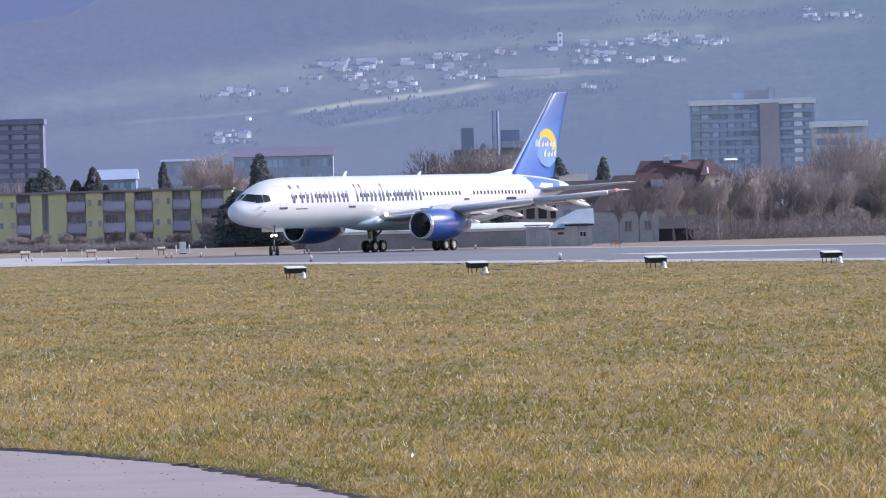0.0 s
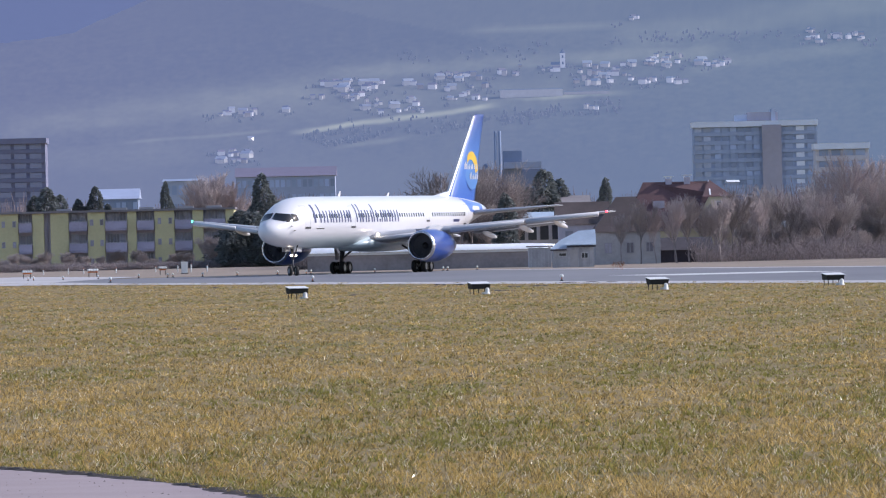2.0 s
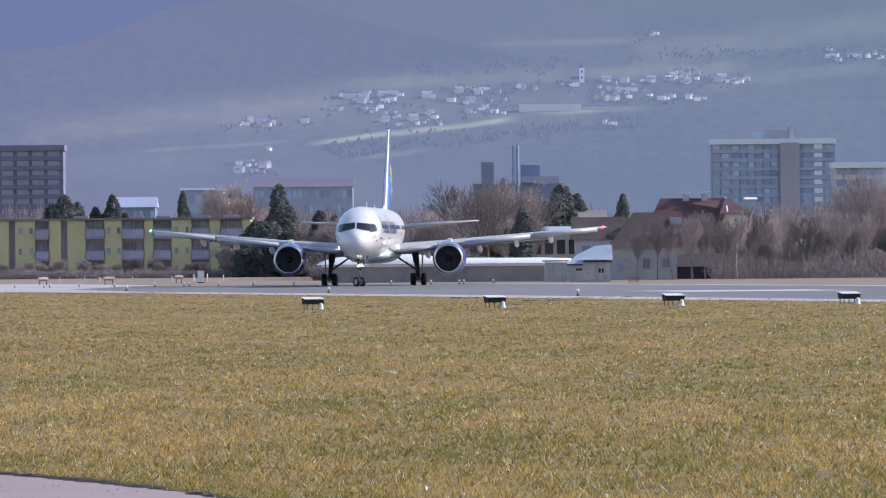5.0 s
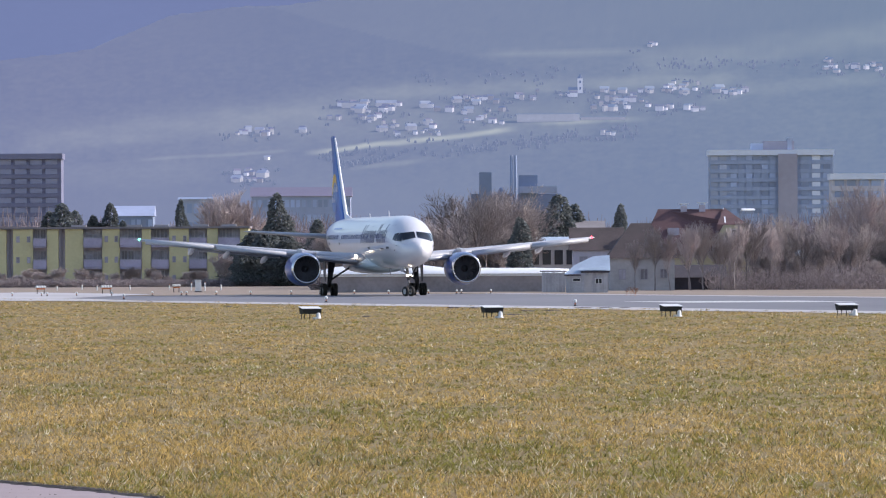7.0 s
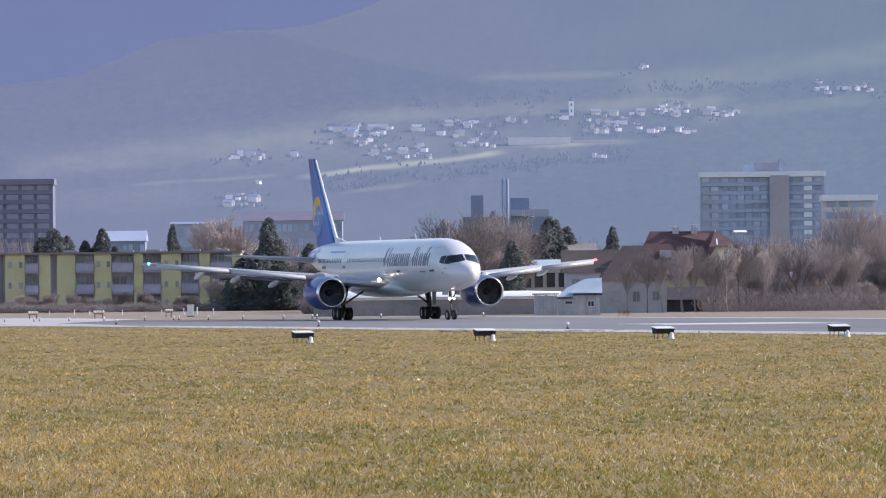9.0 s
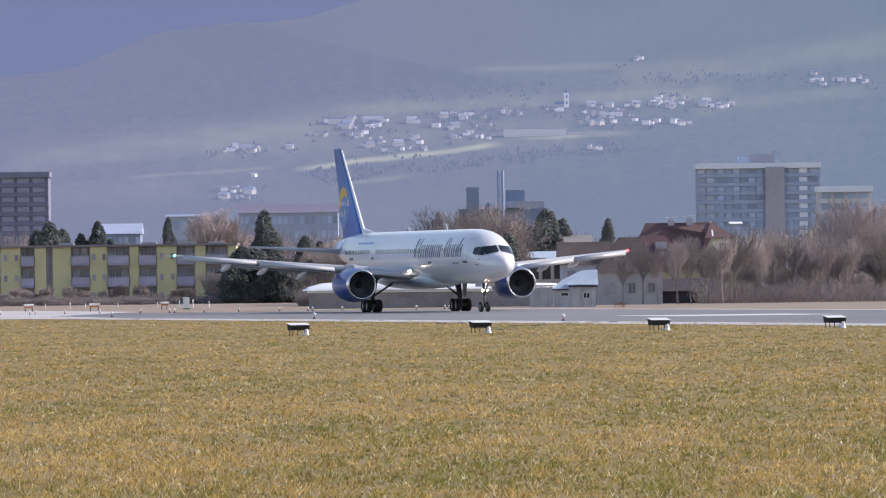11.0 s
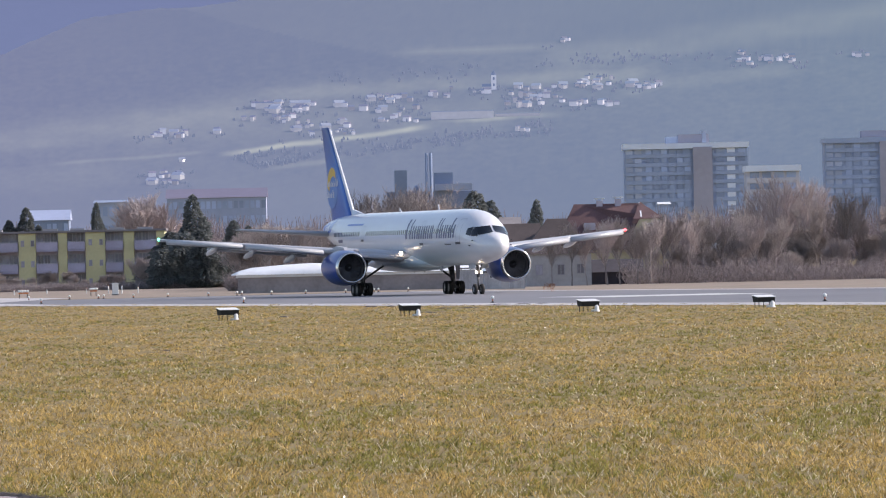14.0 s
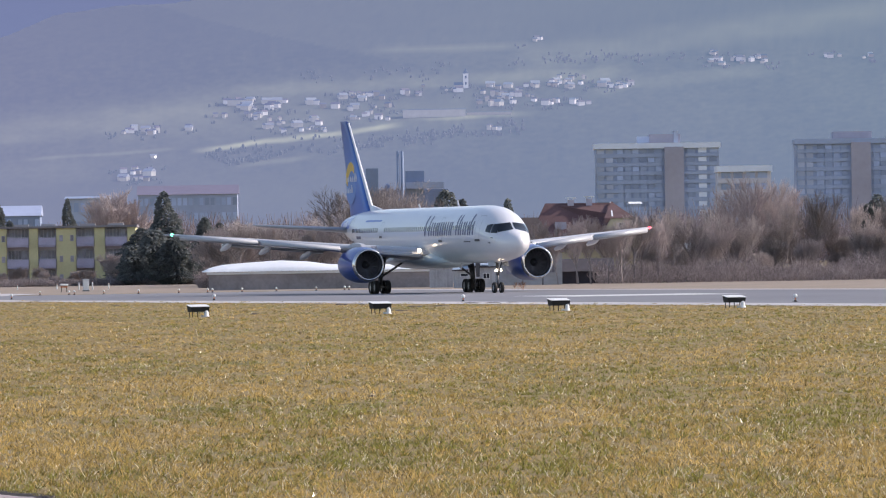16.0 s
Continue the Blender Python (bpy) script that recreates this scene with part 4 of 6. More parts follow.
def yellow_flats():
    b = thing("apartment_block", "long olive-yellow apartment block with grey balconies", "apartment building", pose(0, 900, 0))
    piers = [(-62, -60), (-57.5, -52.9), (-52.1, -49.7), (-48.0, -46.6), (-45.8, -43.6), (-41.3, -39.2), (-36.5, -35.4), (-33.2, -30.8), (-28.6, -27.3), (-24.6, -23.6)]
    for x0, x1 in piers:
        part("pier", boxes((x0, x1, 0, 10, 0, 6.95), bevel=0.03), B["ochre"], b, "olive-yellow rendered pier")
    bays = list(zip([p[1] for p in piers[:-1]], [p[0] for p in piers[1:]]))
    for i, (x0, x1) in enumerate(bays):
        part("recess_wall", boxes((x0, x1, 1.0, 10, 0, 6.95)), B["recess"], b, "shaded grey bay wall")
        if x1 - x0 < 1.2:
            part("downpipe", tube(bmesh.new(), ((x0 + x1) / 2, 0.9, 0), ((x0 + x1) / 2, 0.9, 6.9), 0.08, 0.08, 8), B["balcony"], b)
            continue
        for k, z in enumerate((-0.35, 2.25, 4.85)):
            if z > 0:
                bal = part("balcony", boxes((x0 + 0.05, x1 - 0.05, -0.45, 1.0, z - 0.15, z), (x0 + 0.05, x1 - 0.05, -0.45, -0.38, z + 0.06, z + 0.95), (x0 + 0.05, x0 + 0.12, -0.38, 1.0, z + 0.06, z + 0.95), (x1 - 0.12, x1 - 0.05, -0.38, 1.0, z + 0.06, z + 0.95)), B["balcony"], b, "grey panelled balcony")
                part("handrail", boxes((x0, x1, -0.5, -0.42, z + 0.98, z + 1.05)), B["dullframe"], bal)
            n = 2 if x1 - x0 < 2.5 else 3
            for j in range(n):
                w = (x1 - x0 - 0.3) / n
                window(b, x0 + 0.15 + w * (j + 0.5), 1.0, max(z, 0) + 0.75, w * 0.9, 1.3 if z > 0 else 1.2, 0.07, 0.12, True, "dullframe", "curtained")
    for x in (-40.8, -39.6, -32.6, -31.3, -51.5, -50.2):
        for z in (5.35, 2.85, 0.6):
            window(b, x, 0.0, z, 0.42, 0.75, 0.05, 0.06, False, "dullframe", "curtained")
    part("roof", boxes((-62.2, -23.4, -0.35, 10.4, 6.95, 7.2)), B["flatroof"], b, "grey flat roof edge")
    for x in (-44.2, -37.5, -34.2, -29.4, -26):
        part("roof_vent", boxes((x - 0.9, x + 0.9, 1.5, 3, 7.2, 7.45)), B["dullframe"], b, "grey roof upstand")
    # lower wing seen behind shrubs
    part("wing_wall", boxes((-23.6, -18.5, 3, 12, 0, 6.2)), B["recess"], b, "grey side wing")


yellow_flats()


def slab_tower(name, label, x0, x1, y, top, floors, mats, bands, stair=None, pent=None, depth=14.0, cell=2.2, first=0.0, fh=None):
    """A tall block: each floor a window band between parapets, framed by end walls."""
    b = thing(name, label, "high-rise", pose(0, y, 0))
    fh = fh or (top - first) / floors
    part("wall", boxes((x0, x1, 0.6, depth, 0, top)), mats[0], b)
    for k in range(floors):
        z = first + k * fh
        part("parapet", boxes((x0, x1, 0.12, 0.7, z, z + fh * 0.42)), mats[1], b)
        for a, c, m in bands:
            n = max(1, int((c - a) / cell))
            w = (c - a) / n
            for j in range(n):
                part("window", boxes((a + w * j + w * 0.12, a + w * (j + 1) - w * 0.12, 0.25, 0.65, z + fh * 0.44, z + fh * 0.96)), m, b)
    for a, c, m in stair or ():
        part("stair_wall", boxes((a, c, -0.8, 2.0, 0, top + 0.4)), m, b, "plain stair wall")
    part("roof", boxes((x0 - 0.4, x1 + 0.4, -0.5, depth + 0.3, top, top + 1.6)), mats[2], b, "pale roof edge")
    for i, (a, c, z1, m) in enumerate(pent or ()):
        part("penthouse", boxes((a, c, 3 - 0.4 * i, 9 + 0.4 * i, top + 1.6, z1)), m, b, "rooftop plant room")
    return b


K = 2200 / 1750
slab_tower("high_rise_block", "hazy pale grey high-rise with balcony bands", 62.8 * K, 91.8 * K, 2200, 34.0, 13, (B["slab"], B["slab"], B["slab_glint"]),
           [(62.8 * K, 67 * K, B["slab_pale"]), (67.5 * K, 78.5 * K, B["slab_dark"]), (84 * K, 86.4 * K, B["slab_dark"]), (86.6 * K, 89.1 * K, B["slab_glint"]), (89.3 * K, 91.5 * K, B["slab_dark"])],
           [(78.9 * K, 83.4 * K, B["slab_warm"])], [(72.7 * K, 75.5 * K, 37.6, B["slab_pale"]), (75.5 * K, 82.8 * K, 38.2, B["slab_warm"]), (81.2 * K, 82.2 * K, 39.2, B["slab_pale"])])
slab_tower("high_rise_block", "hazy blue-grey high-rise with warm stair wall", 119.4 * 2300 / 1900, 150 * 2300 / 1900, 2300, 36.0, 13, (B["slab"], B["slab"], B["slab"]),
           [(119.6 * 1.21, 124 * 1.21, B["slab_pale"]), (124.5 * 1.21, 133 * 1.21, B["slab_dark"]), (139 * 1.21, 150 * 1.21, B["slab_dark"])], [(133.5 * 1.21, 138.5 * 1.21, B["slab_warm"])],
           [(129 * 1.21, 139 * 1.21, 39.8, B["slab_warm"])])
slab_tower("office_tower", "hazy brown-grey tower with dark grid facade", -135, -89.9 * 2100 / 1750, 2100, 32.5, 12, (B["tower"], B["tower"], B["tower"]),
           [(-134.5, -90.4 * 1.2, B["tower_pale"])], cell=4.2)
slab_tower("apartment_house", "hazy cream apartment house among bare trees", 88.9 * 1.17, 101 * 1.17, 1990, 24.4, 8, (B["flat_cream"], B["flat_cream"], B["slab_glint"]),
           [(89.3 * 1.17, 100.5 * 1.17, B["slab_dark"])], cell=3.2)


def works():
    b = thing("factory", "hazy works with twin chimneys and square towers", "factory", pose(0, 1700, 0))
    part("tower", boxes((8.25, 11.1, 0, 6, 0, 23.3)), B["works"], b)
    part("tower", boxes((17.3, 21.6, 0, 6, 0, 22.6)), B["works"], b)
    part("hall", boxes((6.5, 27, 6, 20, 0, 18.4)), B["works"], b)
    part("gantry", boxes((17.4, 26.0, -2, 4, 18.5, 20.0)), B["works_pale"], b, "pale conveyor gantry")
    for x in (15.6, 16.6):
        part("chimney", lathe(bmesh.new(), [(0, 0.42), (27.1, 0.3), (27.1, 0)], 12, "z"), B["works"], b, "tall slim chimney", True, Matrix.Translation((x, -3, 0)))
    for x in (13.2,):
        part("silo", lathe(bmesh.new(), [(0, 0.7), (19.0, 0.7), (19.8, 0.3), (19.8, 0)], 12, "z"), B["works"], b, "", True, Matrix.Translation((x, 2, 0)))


works()


def long_hall(name, label, x0, x1, y, eaves, top, mats, n, rows=1, depth=12):
    b = thing(name, label, "hall", pose(0, y, 0))
    part("wall", boxes((x0, x1, 0, depth, 0, eaves)), mats[0], b)
    bm = prism(bmesh.new(), [(x0 - 0.3, -0.4, eaves), (x0 - 0.3, depth / 2, top), (x0 - 0.3, depth + 0.4, eaves)], (x1 - x0 + 0.6, 0, 0))
    bmesh.ops.recalc_face_normals(bm, faces=bm.faces)
    part("roof", bm, mats[1], b)
    w = (x1 - x0) / n
    for r in range(rows):
        for k in range(n):
            part("window", boxes((x0 + w * k + w * 0.15, x0 + w * (k + 1) - w * 0.15, -0.06, 0.1, eaves - 2.2 - r * 3.0, eaves - 0.7 - r * 3.0)), mats[2], b)
    return b


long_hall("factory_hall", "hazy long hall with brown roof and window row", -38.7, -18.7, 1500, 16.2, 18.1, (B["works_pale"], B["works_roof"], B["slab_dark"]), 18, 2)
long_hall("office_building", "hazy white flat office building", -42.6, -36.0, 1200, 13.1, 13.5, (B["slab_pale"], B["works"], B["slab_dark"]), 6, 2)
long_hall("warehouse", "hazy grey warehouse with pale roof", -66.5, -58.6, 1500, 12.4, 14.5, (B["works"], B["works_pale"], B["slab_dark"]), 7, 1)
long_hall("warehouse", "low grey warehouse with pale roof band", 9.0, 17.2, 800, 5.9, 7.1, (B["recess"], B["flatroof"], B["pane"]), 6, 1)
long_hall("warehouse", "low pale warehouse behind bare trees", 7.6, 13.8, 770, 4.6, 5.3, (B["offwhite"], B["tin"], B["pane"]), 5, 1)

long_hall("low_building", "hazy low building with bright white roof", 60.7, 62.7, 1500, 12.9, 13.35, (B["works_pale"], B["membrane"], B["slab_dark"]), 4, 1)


def gable_house(name, label, x0, x1, y0, y1, eaves, ridge, wall, roof, at, hip=0.0, over=0.4, turn=False, chims=(), wins=()):
    """A house with a ridge along x; hip > 0 pulls the ridge ends in."""
    b = thing(name, label, "house", at)
    part("wall", boxes((x0, x1, y0, y1, 0, eaves)), wall, b)
    bm = bmesh.new()
    ym = (y0 + y1) / 2
    lo = [bm.verts.new(p) for p in ((x0 - over, y0 - over, eaves - 0.1), (x1 + over, y0 - over, eaves - 0.1), (x1 + over, y1 + over, eaves - 0.1), (x0 - over, y1 + over, eaves - 0.1))]
    hi = [bm.verts.new((x0 - over + hip, ym, ridge)), bm.verts.new((x1 + over - hip, ym, ridge))]
    for q in ((lo[0], lo[1], hi[1], hi[0]), (lo[2], lo[3], hi[0], hi[1]), (lo[1], lo[2], hi[1]), (lo[3], lo[0], hi[0]), (lo[3], lo[2], lo[1], lo[0])):
        bm.faces.new(q)
    bmesh.ops.recalc_face_normals(bm, faces=bm.faces)
    part("roof", bm, roof, b)
    if not hip:
        for x in (x0 + 0.02, x1 - 0.02):
            bm = prism(bmesh.new(), [(x - 0.02, y0, eaves - 0.12), (x - 0.02, y1, eaves - 0.12), (x - 0.02, ym, ridge - 0.25)], (0.04, 0, 0))
            bmesh.ops.recalc_face_normals(bm, faces=bm.faces)
            part("gable", bm, wall, b)
    for x, y, z0, z1, w in chims:
        c = part("chimney", boxes((x - w / 2, x + w / 2, y - 0.3, y + 0.3, z0, z1)), B["recess"], b, "grey rendered chimney")
        part("cowl", boxes((x - w * 0.85, x + w * 0.85, y - 0.45, y + 0.45, z1 + 0.15, z1 + 0.24), (x - w * 0.4, x - w * 0.3, y - 0.1, y + 0.1, z1, z1 + 0.15), (x + w * 0.3, x + w * 0.4, y - 0.1, y + 0.1, z1, z1 + 0.15)), B["membrane"], c, "pale metal cowl")
    for x, z, w, hgt in wins:
        window(b, x, y0, z, w, hgt, 0.06, 0.12, True, "dullframe", "curtained")
    return b


# the house with the red half-hipped roof, its gable turned to the runway
def red_house():
    b = thing("house", "cream house with weathered red tile roof and two chimneys", "house", pose(0, 720, 0))
    part("wall", boxes((20.4, 30.2, 0, 9, 0, 3.4)), B["cream"], b)
    # main roof, ridge along the runway view
    bm = prism(bmesh.new(), [(20.9, 3.5, 7.75), (27.3, 3.5, 7.72), (29.3, 0.5, 6.25), (30.9, -0.6, 3.2), (18.9, -0.6, 3.2)], (0, 0.22, 0))
    bmesh.ops.recalc_face_normals(bm, faces=bm.faces)
    part("roof", bm, B["redroof"], b, "weathered red tile roof")
    bm = prism(bmesh.new(), [(20.9, 3.8, 7.7), (27.3, 3.8, 7.68), (30.8, 9.6, 3.2), (18.9, 9.6, 3.2)], (0, 0.2, 0))
    part("roof", bm, B["redroof"], b)
    # lit gable wall with a half hip above
    bm = prism(bmesh.new(), [(26.6, -0.9, 2.6), (30.5, -0.9, 2.6), (30.3, -0.9, 3.3), (29.0, -0.9, 6.2), (27.2, -0.9, 6.2), (26.6, -0.9, 5.2)], (0, 1.6, 0))
    bmesh.ops.recalc_face_normals(bm, faces=bm.faces)
    g = part("gable", bm, B["cream"], b, "sunlit cream gable")
    window(g, 28.1, -0.9, 4.7, 0.5, 1.05, 0.06)
    window(g, 28.65, -0.9, 4.7, 0.5, 1.05, 0.06)
    part("verge_board", prism(bmesh.new(), [(27.22, -0.6, 6.3), (27.36, -0.6, 6.3), (27.36, 3.4, 7.72), (27.22, 3.4, 7.72)], (0, 0, 0.1)), B["membrane"], b, "white verge board")
    bm = prism(bmesh.new(), [(26.5, -1.0, 6.18), (29.4, -1.0, 6.18), (27.35, 3.3, 7.78)], (0, 0.1, 0.08))
    bmesh.ops.recalc_face_normals(bm, faces=bm.faces)
    part("half_hip", bm, B["redroof"], b, "dark red half hip")
    for x, z1 in ((23.4, 8.05), (25.2, 8.15)):
        c = part("chimney", boxes((x - 0.3, x + 0.3, 3.2, 3.9, 7.0, z1)), B["recess"], b, "grey chimney")
        part("cowl", boxes((x - 0.5, x + 0.5, 3.1, 4.0, z1 + 0.16, z1 + 0.26), (x - 0.3, x - 0.2, 3.3, 3.6, z1, z1 + 0.16), (x + 0.2, x + 0.3, 3.3, 3.6, z1, z1 + 0.16)), B["membrane"], c, "pale chimney cowl")
    part("dormer", boxes((21.8, 22.9, 1.2, 3.2, 5.0, 5.9)), B["recess"], b, "small grey dormer")


red_house()
gable_house("house", "white-walled farmhouse with steep dark brown roof", 15.2, 21.2, 0, 7, 3.05, 6.2, B["offwhite"], B["brownroof"], pose(0, 682, 0), hip=2.4, over=0.3, wins=((16.4, 1.0, 0.7, 1.0), (18.4, 1.0, 0.7, 1.0), (20.2, 1.1, 0.7, 0.9)))
gable_house("house", "low grey house with brown gable roof", 12.6, 17.3, 0, 6, 3.9, 6.0, B["recess"], B["brownroof"], pose(0, 722, 0), over=0.35, wins=((13.6, 2.2, 0.8, 1.0), (15.4, 2.2, 0.8, 1.0)))
gable_house("barn", "low dark timber barn among bare bushes", 18.9, 26.2, 0, 5, 1.25, 2.35, B["darkwood"], B["darkwood"], pose(0, 694, 0), over=0.3)
gable_house("shed", "pale tin-roofed lean-to among bushes", 35.2, 39.6, 0, 4, 2.7, 3.7, B["greywood"], B["tin"], pose(0, 735, 0), over=0.3)


def garden_shed():
    b = thing("shed", "weathered board garden shed with pale blue-white sheet roof", "shed", pose(0, 640, 0))
    w = 0.32
    k = 0
    x = 10.6
    while x < 14.1:
        top = 1.72 if x > 11.9 else 1.5
        part("board", boxes((x, x + w - 0.015, -0.03 - (k % 2) * 0.02, 0.03, 0.0, top)), B["greywood"], b)
        x += w
        k += 1
    part("wall", boxes((10.6, 14.15, 0.05, 4, 0, 1.5)), B["greywood"], b)
    part("fascia", boxes((11.8, 14.3, -0.3, -0.2, 1.72, 1.86), (10.4, 11.8, -0.3, -0.2, 1.46, 1.58)), B["darkwood"], b, "dark fascia board")
    bm = prism(bmesh.new(), [(10.4, -0.25, 1.55), (14.35, -0.25, 1.88), (14.35, 2.2, 3.15), (12.9, 2.2, 3.05), (11.3, 1.0, 2.3)], (0, 0.1, 0.08))
    bmesh.ops.recalc_face_normals(bm, faces=bm.faces)
    part("roof", bm, B["tin"], b, "pale blue-white sheet roof")
    part("lower_roof", prism(bmesh.new(), [(11.6, -0.32, 1.93), (14.3, -0.32, 1.93), (14.3, 0.3, 2.28), (11.9, 0.3, 2.2)], (0, 0.1, 0.05)), B["tin"], b)
    window(b, 11.45, -0.05, 0.95, 0.7, 0.32, 0.05, 0.06, False)
    window(b, 13.35, -0.05, 0.75, 0.6, 0.5, 0.05, 0.06)
    part("door", boxes((12.1, 12.75, -0.09, -0.05, 0.02, 1.5)), B["offwhite"], b, "pale door")


garden_shed()


def white_hall():
    """A long low white-roofed shelter whose ends taper to the ground."""
    b = thing("low_hall", "long low hall with bright white rounded roof behind the runway", "hall", pose(0, 668, 0))
    bm = bmesh.new()
    rings = []
    for x, top in ((-11.6, 1.75), (-10.9, 2.05), (-9.8, 2.3), (-7, 2.5), (-4.5, 2.62), (-2.2, 2.5), (0, 2.2), (6, 2.15), (8.6, 2.15), (10, 2.1), (11.3, 2.05)):
        rings.append([bm.verts.new((x, 3 - 3.2 * math.cos(a), 1.65 + (top - 1.65) * math.sin(a))) for a in [math.pi * k / 10 for k in range(11)]])
    for a, c in zip(rings, rings[1:]):
        for k in range(10):
            bm.faces.new((a[k], a[k + 1], c[k + 1], c[k]))
    bm.faces.new(rings[0]); bm.faces.new(rings[-1][::-1])
    bmesh.ops.recalc_face_normals(bm, faces=bm.faces)
    part("roof", bm, B["membrane"], b, "bright white rounded roof", True)
    part("wall", boxes((-11.0, 10.9, 0.3, 5.6, 0, 1.66)), B["hallwall"], b, "dull brown-grey wall")
    part("band", boxes((-11.2, 11.1, 0.1, 0.3, 1.42, 1.64)), B["membrane"], b, "white eaves band")


white_hall()
hut = thing("shed", "low weathered board shed at the runway end", "shed", pose(0, 655, 0))
for k in range(7):
    part("board", boxes((8.7 + k * 0.29, 8.97 + k * 0.29, -0.03, 0.03, 0, 1.75 - 0.02 * (k % 3))), B["greywood"], hut)
part("wall", boxes((8.7, 10.7, 0.05, 3, 0, 1.7)), B["recess"], hut)
part("roof", boxes((8.55, 10.85, -0.2, 3.2, 1.78, 1.9)), B["flatroof"], hut)




# ---------------------------------------------------------------- trees and bushes
def lump(verts, faces, a, b, r0, r1):
    """A three-sided tapered twig appended to plain lists."""
    d = (b - a)
    if d.length < 1e-4:
        return
    d.normalize()
    u = d.orthogonal().normalized()
    v = d.cross(u)
    i = len(verts)
    for p, r in ((a, r0), (b, r1)):
        for k in range(3):
            verts.append(p + (u * math.cos(k * 2.094) + v * math.sin(k * 2.094)) * r)
    for k in range(3):
        faces.append((i + k, i + (k + 1) % 3, i + 3 + (k + 1) % 3, i + 3 + k))


def mesh_from(name, verts, faces, mat):
    me = bpy.data.meshes.new(name)
    me.from_pydata([tuple(v) for v in verts], [], faces)
    me.materials.append(mat)
    return me


def bare_tree(name, label, hgt, spread, seed, bark, twig, stems=1, thick=1.0, levels=4, droop=0.0, slim=0.0015):
    rng = random.Random(seed)
    tv, tf, cv, cf = [], [], [], []

    def grow(p, d, length, r, level):
        steps = 3 if level < 2 else 2
        r = max(r, hgt * slim)
        for k in range(steps):
            q = p + d * (length / steps)
            r2 = r * (0.82 if level < 2 else 0.7)
            lump(tv if level < 2 else cv, tf if level < 2 else cf, p, q, r, r2)
            p, r = q, r2
            d = (d + Vector((rng.uniform(-1, 1), rng.uniform(-1, 1), rng.uniform(-0.4, 0.7) - droop * level * 0.3)) * 0.16).normalized()
            if level < levels and (level > 0 or k > 0):
                for _ in range(2 if level < 3 else 3):
                    side = Vector((rng.uniform(-1, 1), rng.uniform(-1, 1), rng.uniform(-0.2, 0.8))).normalized()
                    nd = (d * (1.0 - spread * 0.5) + side * spread).normalized()
                    grow(p, nd, length * rng.uniform(0.5, 0.75), r * 0.62, level + 1)
        if level < levels:
            for _ in range(2):
                side = Vector((rng.uniform(-1, 1), rng.uniform(-1, 1), rng.uniform(0, 0.8))).normalized()
                grow(p, (d + side * spread * 0.8).normalized(), length * rng.uniform(0.5, 0.75), r * 0.7, level + 1)

    for s in range(stems):
        lean = Vector((rng.uniform(-0.35, 0.35), rng.uniform(-0.35, 0.35), 1)) if stems > 1 else Vector((rng.uniform(-0.08, 0.08), rng.uniform(-0.08, 0.08), 1))
        base = Vector((rng.uniform(-0.5, 0.5), rng.uniform(-0.5, 0.5), -0.05)) if stems > 1 else Vector((0, 0, -0.05))
        grow(base, lean.normalized(), hgt * (0.42 if stems == 1 else 0.38), hgt * 0.016 * thick, 0)
    top = max((v.z for v in cv), default=hgt)
    k = hgt / top
    for lst in (tv, cv):
        for i, v in enumerate(lst):
            lst[i] = v * k
    t = thing(name, label, "tree" if stems == 1 else "bush")
    for nm, vv, ff, mt in (("trunk", tv, tf, bark), ("crown", cv, cf, twig)):
        ob = new(nm, mesh_from(nm, vv, ff, mt))
        ob.parent = t
    return t


def conifer(label, hgt, width, seed, mat, ragged=0.25, rounded=0.8, tufts=1500):
    """An evergreen: a trunk in a deep crown of small overlapping sprays."""
    rng = random.Random(seed)
    t = thing("conifer", label, "tree")
    bm = tube(bmesh.new(), (0, 0, -0.05), (0, 0, hgt * 0.95), hgt * 0.018, 0.02, 7)
    part("trunk", bm, M["bark"], t)
    vs, fs = [], []
    for i in range(tufts):
        u = 1 - (1 - rng.random()) ** 0.62
        a = rng.uniform(0, math.tau)
        bulge = noise.noise((math.cos(a) * 1.3, math.sin(a) * 1.3, u * hgt * 0.45 + seed))
        tier = 0.82 + 0.18 * abs(math.sin(u * hgt * 1.7 + 2 * bulge))
        r = width * (1 - u) ** rounded * min(1.0, 0.45 + u * 5.0) * (1 + ragged * 1.6 * bulge) * tier
        rr = r * (0.35 + 0.65 * rng.random() ** 0.5) + 0.05
        d = Vector((math.cos(a), math.sin(a), 0))
        c = d * rr + Vector((0, 0, hgt * (0.03 + 0.97 * u)))
        size = (0.10 + 0.035 * width) * rng.uniform(0.7, 1.5)
        out = (d + Vector((rng.uniform(-0.6, 0.6), rng.uniform(-0.6, 0.6), rng.uniform(-0.7, 0.35)))).normalized()
        side = out.cross(Vector((rng.uniform(-1, 1), rng.uniform(-1, 1), rng.uniform(-1, 1)))).normalized()
        up = out.cross(side)
        i0 = len(vs)
        vs += [c - out * size, c + side * size * 0.6, c + out * size * 1.3, c - side * size * 0.6, c + up * size * 0.5]
        fs += [(i0, i0 + 1, i0 + 4), (i0 + 1, i0 + 2, i0 + 4), (i0 + 2, i0 + 3, i0 + 4), (i0 + 3, i0, i0 + 4)]
    ob = new("crown", mesh_from("crown", vs, fs, mat))
    ob.parent = t
    return t


def place(src, x, y, turn=0, s=1.0, sz=None, group=""):
    ob = copy_thing(src, pose(x, y, 0, 0, 0, turn))
    ob.scale = (s, s, sz or s)
    if group:
        ob["group"] = group
    return ob


